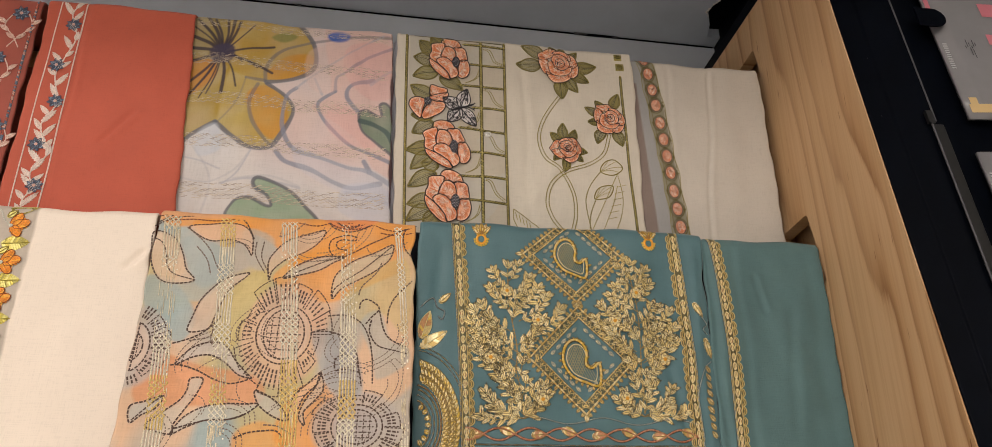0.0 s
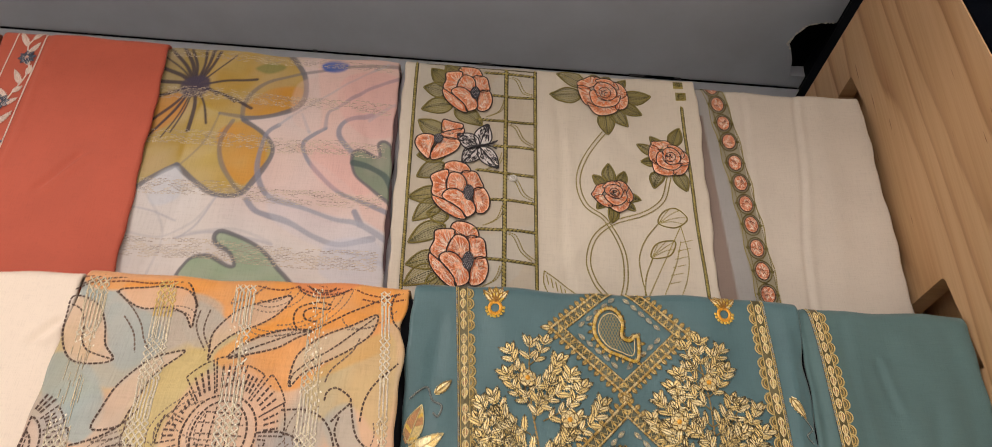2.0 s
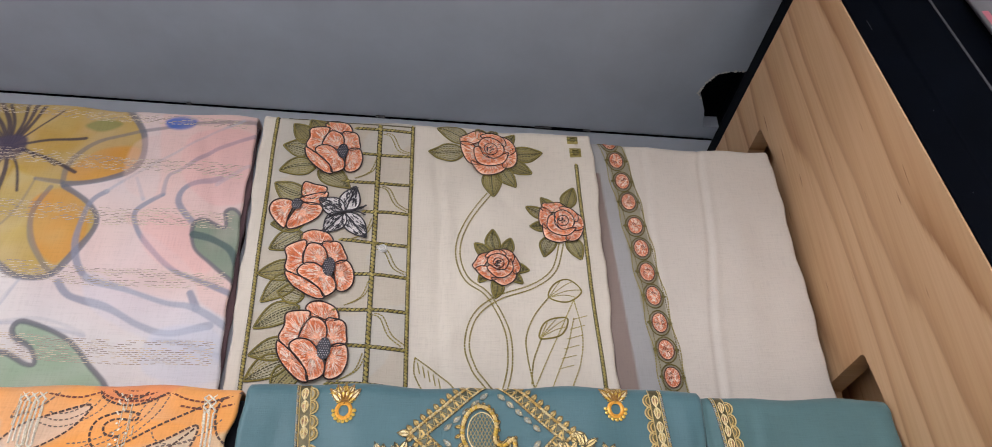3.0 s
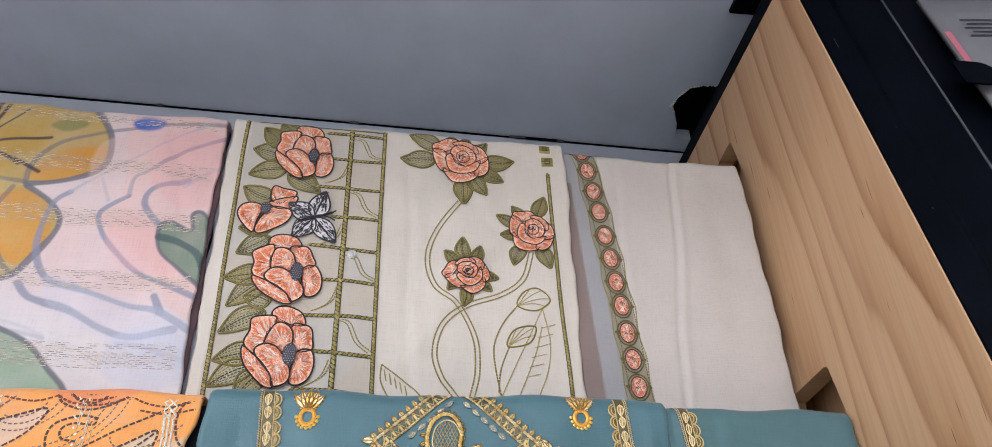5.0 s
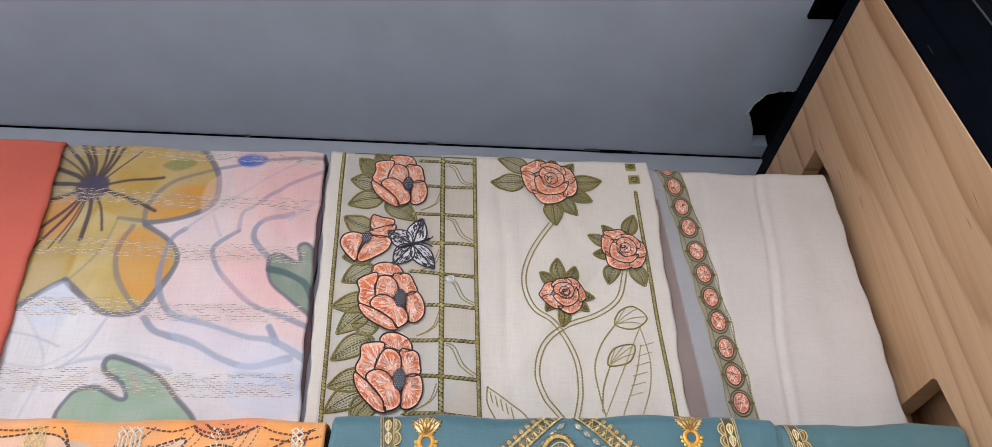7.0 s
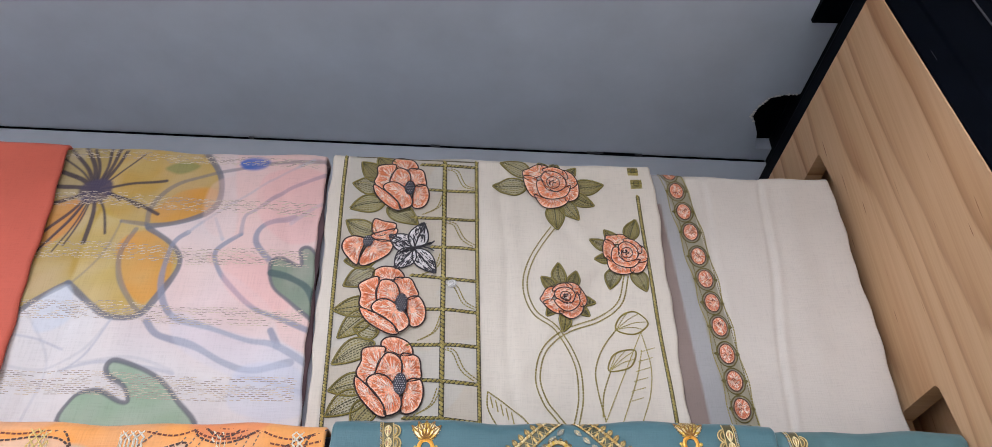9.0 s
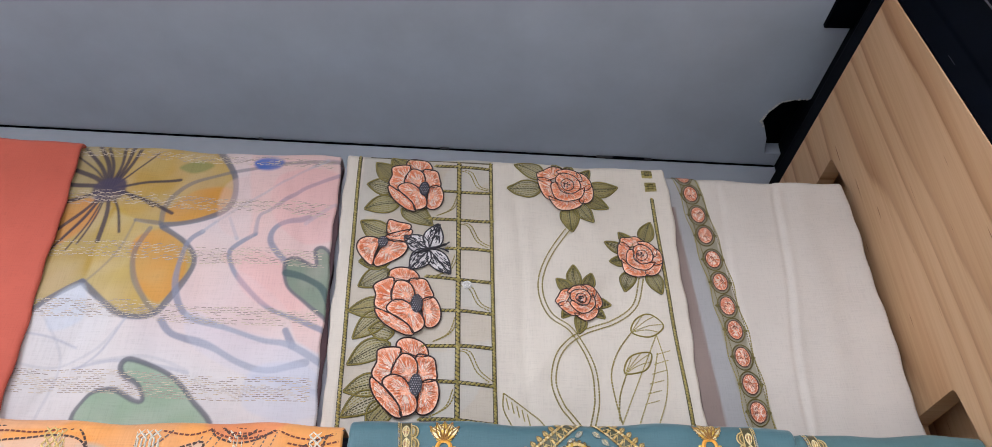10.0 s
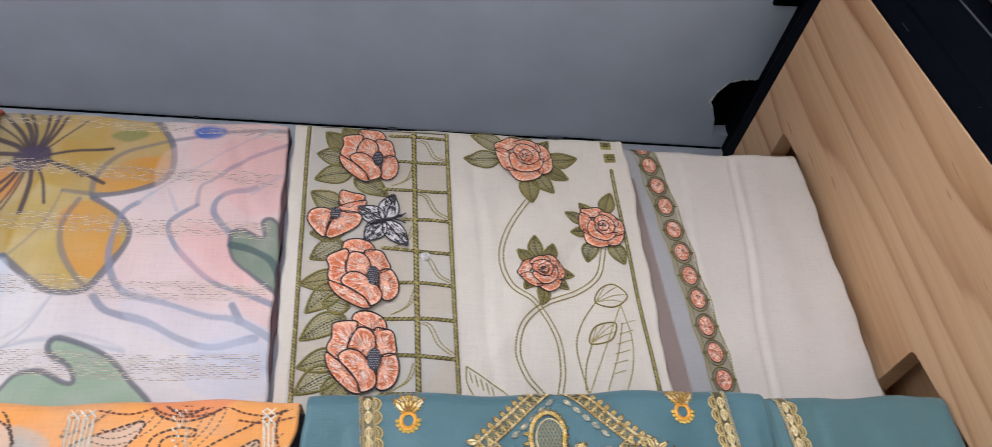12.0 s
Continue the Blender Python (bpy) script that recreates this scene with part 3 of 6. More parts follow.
    def stitched_leaf(self, base, tip, half, rnd, h=0.0, n=14):
        """An olive leaf: thin muted fill, rows of running stitch along it, a bright couched outline."""
        b, t = np.array(base, float), np.array(tip, float)
        d = t - b
        nrm = np.array([-d[1], d[0]]) / max(np.linalg.norm(d), 1e-9)
        bend = nrm * np.linalg.norm(d) * rnd.uniform(-0.1, 0.1)

        def side(share):
            return [b + d * (k / n) + bend * math.sin(math.pi * k / n) + nrm * half * share * math.sin(math.pi * (k / n) ** 0.8) ** 0.9 for k in range(n + 1)]

        edge, other = side(1.0), side(-1.0)
        step = np.linalg.norm(d) / n
        ground = rnd.choice([(0.4, 0.36, 0.23), (0.36, 0.32, 0.17), (0.31, 0.26, 0.1)])
        for k in range(1, n):
            self.strip([other[k], edge[k]], step * 1.05, ground, h - 0.0001, 0.0002)
        for share in (0.72, 0.46, 0.22, -0.22, -0.46, -0.72):
            self.dashes(side(share)[1:-1], 0.0008, rnd.choice([OLIVE[0], OLIVE[2], OLIVE_DARK]), rnd.uniform(0.0014, 0.0022), 0.0008, h + 0.0002, 0.0003)
        for line in (edge, other):
            self.strip(line, 0.0019, OLIVE_DARK, h + 0.0002, 0.0002)
            self.strip(line, 0.0011, OLIVE[0], h + 0.0004, 0.0005)
        self.dashes(side(0.0), 0.001, OLIVE_DARK, 0.0026, 0.0005, h + 0.0004, 0.0004)

    def leaf(self, base, tip, half, colors, rnd, h=0.0, line=None, fill=1.0, n=11, line_width=0.0008):
        """A leaf of slanting stitches on both sides of its rib; fill under 1 leaves it open."""
        b, t = np.array(base, float), np.array(tip, float)
        d = t - b
        nrm = np.array([-d[1], d[0]]) / max(np.linalg.norm(d), 1e-9)
        left, right = [], []
        for k in range(n + 1):
            f = k / n
            w = half * math.sin(math.pi * f ** 0.8) ** 0.9
            left.append(b + d * f + nrm * w)
            right.append(b + d * f - nrm * w)
        step = np.linalg.norm(d) / n
        for k in range(1, n):
            for side in (left, right):
                rib = b + d * max(0, (k - 1.3) / n)
                self.strip([rib, side[k]], step * fill, rnd.choice(colors), h, 0.0005)
        if line:
            self.strip(left, line_width, line, h + 0.0003, 0.0004)
            self.strip(right, line_width, line, h + 0.0003, 0.0004)
        self.strip([b, t], line_width, line or colors[0], h + 0.0004, 0.0004)

    def disc(self, centre, rx, rz, color, h=0.0, n=14, dome=0.0006):
        start = len(self.v)
        self.v.append((centre[0], centre[1], h + dome))
        for k in range(n):
            a = 6.2832 * k / n
            self.v.append((centre[0] + rx * math.cos(a), centre[1] + rz * math.sin(a), h))
        for k in range(n):
            self.f.append((start, start + 1 + k, start + 1 + (k + 1) % n))
            self.c.append(color)

    def ring(self, centre, rx, rz, width, color, h=0.0, n=18):
        self.strip([(centre[0] + rx * math.cos(6.2832 * k / n), centre[1] + rz * math.sin(6.2832 * k / n)) for k in range(n + 1)], width, color, h)

    def make(self, name, mat, parent, label=""):
        v = np.array(self.v)
        keep = v[:, 1] < self.cloth.crown(v[:, 0]) - 0.0004
        z = np.minimum(v[:, 1], self.cloth.crown(v[:, 0]) - 0.0004)
        y = self.cloth.surf(v[:, 0], z, 0.0) - v[:, 2] - self.lift
        faces = [(f, c) for f, c in zip(self.f, self.c) if any(keep[i] for i in f)]
        mesh = bpy.data.meshes.new(name)
        mesh.from_pydata(np.stack([v[:, 0], y, z], 1).tolist(), [], [f for f, c in faces])
        attr = mesh.attributes.new("print", "FLOAT_COLOR", "CORNER")
        rgba = []
        for f, c in faces:
            rgba += [c[0], c[1], c[2], 1.0] * len(f)
        attr.data.foreach_set("color", np.array(rgba, np.float32))
        mesh.materials.append(mat)
        ob = local(new(name, mesh), parent)
        return tagged(ob, label)


def thread_material(name, rough, metal, vary=0.3, sheen=0.15):
    m = material(name, (0.5, 0.5, 0.5), rough, metal)
    b = m.node_tree.nodes["Principled BSDF"]
    b.inputs["Sheen Weight"].default_value = sheen
    attr = m.node_tree.nodes.new("ShaderNodeAttribute")
    attr.attribute_name = "print"
    place = coords(m, (1, 1, 1))
    n = node(m, "ShaderNodeTexNoise", Scale=900.0, Detail=2.0)
    join(m, place, "Vector", n, "Vector")
    ramp = mix_color(m, n, "Fac", (1 - vary,) * 3, (1.0, 1.0, 1.0), 0.35, 0.6)
    mul = m.node_tree.nodes.new("ShaderNodeMixRGB")
    mul.blend_type = "MULTIPLY"
    mul.inputs[0].default_value = 1.0
    join(m, attr, "Color", mul, 1)
    join(m, ramp, "Color", mul, 2)
    join(m, mul, "Color", b, "Base Color")
    add_bump(m, n, "Fac", 0.3, 0.0004)
    return m


FLOSS = thread_material("embroidery_floss", 0.5, 0.0)
GOLD = thread_material("gold_thread", 0.36, 0.28)
INK = thread_material("printed_dash", 0.8, 0.0, 0.25, 0.0)

# ---------------------------------------------------------------- battens that carry the cloth
for y, z, face in ((0.086, 2.0005, "upper"), (0.012, 1.7335, "lower")):
    rod = part("hanging_batten", box_bm((-1.2388, y - 0.010, z - 0.014), (PANEL_X + 0.0113, y + 0.010, z), 0.003), PINE)
    tagged(rod, "plain pine batten set in the panel slots, carrying cloth", "batten", "cloth battens")

OLIVE = [(0.27, 0.215, 0.035), (0.36, 0.295, 0.07), (0.15, 0.12, 0.018)]
CORD = [(0.32, 0.255, 0.055), (0.42, 0.345, 0.1)]
OLIVE_DARK = (0.075, 0.065, 0.014)
SALMON = [(0.93, 0.29, 0.11), (0.97, 0.6, 0.42)]
MAROON = (0.035, 0.016, 0.016)
INKBLUE = (0.022, 0.019, 0.026)
GOLDS = [(0.66, 0.46, 0.15), (0.86, 0.66, 0.28), (0.34, 0.23, 0.07)]
CREAM_GOLD = [(0.93, 0.79, 0.45), (0.7, 0.54, 0.23)]
AMBER = [(0.85, 0.4, 0.04), (0.75, 0.5, 0.08)]


# ---------------------------------------------------------------- white suit with poppies and roses
POPPY_PETALS = (
    (-17, 32, -14, 38, -5, 39, 5, 34, 8, 25, -1, 24, -8, 27),
    (-1, 24, 6, 25, 13, 22, 15, 13, 15, 5, 4, 3, 0, 9),
    (5, 3, 15, 4, 18, -7, 15, -18, 8, -23, 2, -21, 2, -11),
    (-31, 27, -24, 30, -14, 30, -14, 24, -18, 17, -20, 7, -23, 0, -30, 2, -34, 9, -31, 18),
)
POPPY_FRONT = (
    (-12, 25, -5, 24, 0, 18, 0, 8, -6, 2, -11, 6, -19, 7, -17, 17),
    (-34, 5, -27, 0, -18, -8, -11, -18, -9, -26, -17, -24, -29, -12, -34, -2),
    (-20, 7, -11, 6, -3, -3, 2, -14, 0, -22, -9, -25, -12, -16, -25, 0),
)
SIDE_POPPY = (
    (3, 24, 12, 22, 22, 19, 20, 12, 8, 7, 2, 12),
    (2, 8, 22, 14, 23, 8, 18, 2, 8, 2),
    (4, 2, 20, 0, 18, -11, 6, -20, -4, -23, -6, -15),
    (-20, 3, -12, 6, -3, 2, -6, -12, -8, -22, -17, -14, -22, -5),
)


def poppy(cloth, parent, centre, scale, turn, rnd, side=False):
    t = Thread(cloth)
    x, z = centre
    ca, sa = math.cos(math.radians(turn)) * scale / 1000, math.sin(math.radians(turn)) * scale / 1000
    for k, flat in enumerate(SIDE_POPPY if side else POPPY_PETALS + POPPY_FRONT):
        ring = [(x + a * ca - b * sa, z + a * sa + b * ca) for a, b in zip(flat[::2], flat[1::2])]
        mid = np.mean(np.array(ring), axis=0)
        root = mid * 0.65 + np.array(centre) * 0.35 if k != 5 else mid
        t.shape(ring, root, SALMON, rnd, 0.0004 * k, MAROON)
    top = 0.0034
    rx, rz = (0.0044, 0.0056) if side else (0.0050 * scale, 0.0088 * scale)
    t.disc((x, z), rx, rz, (0.02, 0.018, 0.03), top, 18)
    for i in range(-3, 4):
        for j in range(-4, 5):
            u, v = (i + 0.5 * (j % 2)) * 0.0017, j * 0.0018
            if (u / rx) ** 2 + (v / rz) ** 2 < 0.72:
                t.disc((x + u, z + v), 0.00042, 0.00046, (0.6, 0.57, 0.6), top + 0.0006, 7)
    t.make("poppy", FLOSS, parent, "salmon satin-stitched poppy with a black centre")


ROSE_OUTER = (
    (-91, 79, -53, 101, -11, 90, -20, 62, -77, 28, -110, 28, -117, 62),
    (-114, 37, -72, 37, -53, 9, -53, -35, -43, -63, -81, -58, -105, -19),
    (-72, -50, -29, -67, 19, -67, 66, -45, 61, -84, 19, -112, -38, -106),
    (52, -55, 71, -4, 104, 18, 109, -38, 90, -72, 57, -80),
    (48, 72, 86, 55, 105, 10, 72, -18, 58, 21),
    (-35, 74, 8, 87, 55, 68, 65, 29, 17, 40, -21, 57),
)
ROSE_INNER = (
    (-62, 5, -38, 17, -19, -17, 19, -39, 52, -17, 75, -6, 56, -56, 0, -75, -48, -56),
    (-43, 34, -19, 62, 23, 57, 52, 29, 55, -11, 18, -39, -19, -27, -34, 1),
    (-20, 18, 4, 35, 28, 18, 28, -10, 4, -24, -15, -10),
)


def rose(cloth, parent, centre, size, turn, rnd, leaves):
    t = Thread(cloth)
    for tip in leaves:
        dx, dz = tip[0] - centre[0], tip[1] - centre[1]
        start = (centre[0] + dx * 0.4, centre[1] + dz * 0.4)
        t.stitched_leaf(start, tip, math.hypot(dx, dz) * 0.17, rnd)
    ca, sa = math.cos(math.radians(turn)) * size / 100, math.sin(math.radians(turn)) * size / 100
    for k, flat in enumerate(ROSE_OUTER + ROSE_INNER):
        ring = [(centre[0] + a * ca - b * sa, centre[1] + a * sa + b * ca) for a, b in zip(flat[::2], flat[1::2])]
        mid = np.mean(np.array(ring), axis=0)
        t.shape(ring, mid * 0.7 + np.array(centre) * 0.3, SALMON, rnd, 0.0004 + 0.0003 * k, MAROON, 0.0009)
    for i in range(14):
        a = rnd.random() * 6.28
        r = size * 0.17 * math.sqrt(rnd.random())
        t.disc((centre[0] + r * math.cos(a), centre[1] + r * math.sin(a)), 0.0007, 0.0007, INKBLUE, 0.0042, 6)
    t.make("rose", FLOSS, parent, "salmon embroidered rose with olive leaves")


def white_suit():
    cloth = Cloth((-0.134, -0.122), (0.1625, 0.166), 2.0115, 1.60, 0.0065, 0.1, 0.008, 0.001, 3, 0.0, 0.045,
                  [(0.02, 2.0, 0.03, 1.75, 0.0012, 0.004), (0.1, 1.9, 0.02, 1.78, -0.0012, 0.008), (0.05, 1.97, 0.13, 1.87, 0.0009, 0.007)])
    suit = thing("embroidered_suit", (0.01, 0.02, 1.7), "ivory suit cloth embroidered with salmon poppies, roses and vines", "fabric", "hanging cloths")
    rnd = random.Random(11)

    def dye(x, z):
        d = Dye(x, z, (0.635, 0.575, 0.488))
        sheer = np.clip((0.0 + (2.0 - z) * 0.02 - x) / 0.001, 0, 1) * np.clip((x + 0.118) / 0.001, 0, 1)
        d.lay(sheer, (0.505, 0.447, 0.362))
        d.lay(sheer * (soft_noise(x, z, 60, 5) > 0.55), (0.5, 0.48, 0.43), 0.6)
        return d.c

    cloth.body("shirt_front", cloth_material("ivory_cotton", (0.635, 0.575, 0.488), 0.7, 1100, 0.2, 0.07, 0.15, True), suit, 0.0022, dye, "ivory cotton with a sheer grey border")
    under = Cloth((-0.1385, -0.1275), (-0.05, -0.05), 2.006, 1.60, 0.0125, 0.07, 0.008, 0.001, 4, 0.0, 0.045)
    under.body("under_layer", cloth_material("lilac_lining", (0.5, 0.5, 0.56), 0.7, 900, 0.2, 0.1), suit, 0.004, None, "pale lilac folded under-layer")
    # cords of the trellis
    for line in (mm(-121, 507, -118, 382, -114, 264, -110, 180), mm(-31, 504, -28, 358, -26, 263, -24, 180), mm(-2, 505, 0, 384, 3, 263, 6, 180)):
        t = Thread(cloth)
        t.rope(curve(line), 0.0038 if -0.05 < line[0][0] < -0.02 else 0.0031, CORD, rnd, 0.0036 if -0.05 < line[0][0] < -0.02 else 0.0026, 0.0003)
        t.make("cord", FLOSS, suit, "olive couched cord")
    rungs = mm(-52, 500, -2, 499, -44, 472, -1, 472, -58, 441, 0, 441, -39, 413, -1, 411, -55, 384, 0, 380, -44, 353, 1, 351, -54, 321, 2, 321, -54, 292, 1, 290, -54, 262, 2, 260)
    for a, b in zip(rungs[::2], rungs[1::2]):
        t = Thread(cloth)
        sag = ((a[0] + b[0]) / 2, (a[1] + b[1]) / 2 + 0.001)
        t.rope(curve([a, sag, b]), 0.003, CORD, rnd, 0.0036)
        t.make("rung", FLOSS, suit)
    # tendrils between the rungs
    for k, (a, b) in enumerate(zip(rungs[1::2], rungs[3::2])):
        t = Thread(cloth)
        w = b[0] - 0.029
        p = [(w + 0.002, a[1] - 0.003), (w + 0.009, a[1] - 0.006), (w + 0.016, a[1] - 0.02), (b[0] - 0.003, b[1] + 0.003)] if k % 2 == 0 else [(w - 0.02, b[1] + 0.004), (w - 0.008, b[1] + 0.012), (w - 0.003, a[1] - 0.004)]
        t.dashes(curve(p), 0.001, OLIVE[0], 0.002, 0.0005)
        t.dashes(curve([(x + 0.0026, z + 0.0012) for x, z in p]), 0.001, OLIVE[0], 0.002, 0.0005)
        t.make("tendril", FLOSS, suit)
    # leaves behind the poppies
    bases = mm(-86, 480, -88, 470, -78, 485, -82, 456, -80, 450, -88, 424, -84, 400, -86, 388, -82, 356, -84, 350, -78, 330, -80, 322, -80, 290, -82, 280, -76, 275)
    tips = mm(-106, 500, -112, 475, -92, 507, -112, 448, -52, 434, -114, 436, -112, 396, -110, 372, -116, 350, -110, 326, -98, 334, -112, 304, -112, 282, -112, 262, -92, 254)
    for a, b in zip(bases, tips):
        t = Thread(cloth)
        t.stitched_leaf(a, b, 0.0092, rnd)
        t.make("leaf", FLOSS, suit)
    poppy(cloth, suit, mm(-61, 471)[0], 0.93, 4, rnd)
    poppy(cloth, suit, mm(-93, 414)[0], 1.0, 0, rnd, True)
    poppy(cloth, suit, mm(-61, 356)[0], 0.97, 17, rnd)
    poppy(cloth, suit, mm(-58, 288)[0], 1.0, 0, rnd)
    # butterfly
    t = Thread(cloth)
    body = mm(-54, 409)[0]
    for tip in mm(-47, 436, -76, 421, -69, 389, -35, 387):
        t.leaf(body, tip, 0.0084, [(0.8, 0.76, 0.74), (0.7, 0.66, 0.66)], rnd, 0.0008, INKBLUE, 1.0, 13, 0.0012)
        d = (tip[0] - body[0], tip[1] - body[1])
        size = math.hypot(*d)
        for k in range(64):
            f, g = rnd.uniform(0.18, 0.9), rnd.uniform(-1, 1)
            w = 0.0066 * math.sin(math.pi * f ** 0.8) * g
            p = (body[0] + d[0] * f - d[1] / size * w, body[1] + d[1] * f + d[0] / size * w)
            q = (p[0] + d[0] / size * 0.0028 + rnd.uniform(-0.0006, 0.0006), p[1] + d[1] / size * 0.0028)
            t.strip([p, q], 0.0008, INKBLUE, 0.0015, 0.0002)
    t.strip(mm(-66, 404, -58, 408, -48, 411, -40, 416), 0.0028, INKBLUE, 0.0022, 0.001, True)
    t.strip(mm(-46, 411, -41, 410, -37, 408), 0.0014, INKBLUE, 0.0022, 0.0005)
    t.strip(mm(-46, 412, -41, 414, -37, 418), 0.0014, INKBLUE, 0.0022, 0.0005)
    t.make("butterfly", FLOSS, suit, "grey and black embroidered butterfly")
    t = Thread(cloth)
    t.disc(mm(-21, 378)[0], 0.0042, 0.0038, (0.62, 0.6, 0.56), 0.0006, 16, 0.0016)
    t.ring(mm(-21, 378)[0], 0.0026, 0.0024, 0.0008, (0.8, 0.79, 0.76), 0.0018)
    t.make("snap_button", FLOSS, suit, "small clear plastic snap button")
    # roses
    rose(cloth, suit, mm(67, 482)[0], 0.0225, 0, rnd, mm(20, 506, 13, 479, 56, 510, 72, 510, 90, 503, 115, 485, 105, 462, 70, 434, 90, 445))
    rose(cloth, suit, mm(128, 411)[0], 0.0185, -25, rnd, mm(141, 448, 98, 425, 112, 437, 101, 406, 112, 377, 143, 375))
    rose(cloth, suit, mm(73, 365)[0], 0.0158, 30, rnd, mm(69, 399, 54, 386, 84, 392, 99, 364, 93, 351, 70, 336, 57, 349))
    # double vine stems
    for line in (mm(66, 436, 47, 405, 40, 378, 47, 353, 66, 336, 79, 309, 81, 284, 78, 266, 70, 240), mm(127, 390, 119, 364, 99, 348, 73, 337, 54, 319, 48, 296, 53, 277, 61, 266, 74, 250)):
        pts = curve(line, 10)
        for off in (-0.0018, 0.0018):
            t = Thread(cloth)
            side = []
            for i in range(len(pts)):
                d = pts[min(i + 1, len(pts) - 1)] - pts[max(i - 1, 0)]
                d = d / max(np.linalg.norm(d), 1e-9)
                side.append(pts[i] + np.array([-d[1], d[0]]) * off)
            t.dashes(side, 0.0012, OLIVE[0], 0.0022, 0.0004)
            t.make("stem", FLOSS, suit)
    for line in (mm(114, 340, 101, 322, 94, 303, 95, 284, 99, 262), mm(106, 303, 99, 284, 97, 265)):
        t = Thread(cloth)
        t.dashes(curve(line, 10), 0.0012, OLIVE[0], 0.0022, 0.0004)
        t.make("stem", FLOSS, suit)
    for outline, veins in ((mm(114, 340, 119, 352, 131, 356, 141, 346, 129, 336), 4), (mm(105, 303, 108, 315, 117, 321, 128, 321, 122, 307), 4)):
        t = Thread(cloth)
        ring = curve(outline, 8, True)
        t.strip(ring, 0.0013, OLIVE[0])
        for k in range(1, veins + 1):
            end = ring[int(len(ring) * (0.18 + 0.13 * k))]
            t.dashes(curve([outline[0], ((outline[0][0] + end[0]) / 2 + 0.001, (outline[0][1] + end[1]) / 2 + 0.002), end], 6), 0.0008, OLIVE[1], 0.0018, 0.0004)
        t.make("bud", FLOSS, suit)
    t = Thread(cloth)
    for line in (mm(134, 338, 139, 309, 136, 285, 128, 264, 120, 240), mm(134, 338, 122, 312, 108, 282, 99, 262), mm(133, 322, 126, 296, 113, 264, 104, 240)):
        t.dashes(curve(line, 8), 0.001, OLIVE[1], 0.002, 0.0005)
    for k in range(6):
        x, z = 0.118 + 0.0028 * k, 1.778 + 0.0085 * k
        t.dashes([(x, z), (x + 0.012, z + 0.004)], 0.0008, OLIVE[1], 0.0018, 0.0005)
    t.make("large_leaf", FLOSS, suit)
    t = Thread(cloth)
    t.dashes(curve(mm(9, 285, 20, 277, 34, 266, 44, 254), 6), 0.0011, OLIVE[0], 0.002, 0.0004)
    t.dashes(curve(mm(9, 285, 9, 272, 16, 258), 6), 0.0011, OLIVE[0], 0.002, 0.0004)
    for k in range(5):
        t.strip(mm(11 + 4 * k, 281 - 3 * k, 13 + 4 * k, 272 - 3 * k), 0.0009, OLIVE[1])
    t.make("corner_leaf", FLOSS, suit)
    for x0, z0, x1, z1 in ((139, 506, 149, 497), (140.5, 492, 151, 481.5)):
        t = Thread(cloth)
        for k in range(8):
            z = z1 + (z0 - z1) * (k + 0.5) / 8
            t.strip(mm(x0, z, (x0 + x1) / 2, z, x1, z), 0.0012, rnd.choice(OLIVE))
        t.strip(mm(x0 + 3, z0 - 3, x1 - 3, z0 - 3, x1 - 3, z1 + 3, x0 + 3, z1 + 3, x0 + 3, z0 - 3), 0.0009, OLIVE_DARK, 0.0006)
        t.make("square", FLOSS, suit)
    t = Thread(cloth)
    t.rope(curve(mm(145.5, 473, 149, 361, 154, 266, 157, 180)), 0.0031, CORD, rnd, 0.0026, 0.0002)
    t.make("cord", FLOSS, suit)
    t = Thread(cloth)
    t.strip(mm(-112, 507, -60, 506, 0, 505), 0.0016, (0.12, 0.1, 0.05))
    t.make("hem_stitch", FLOSS, suit)


white_suit()


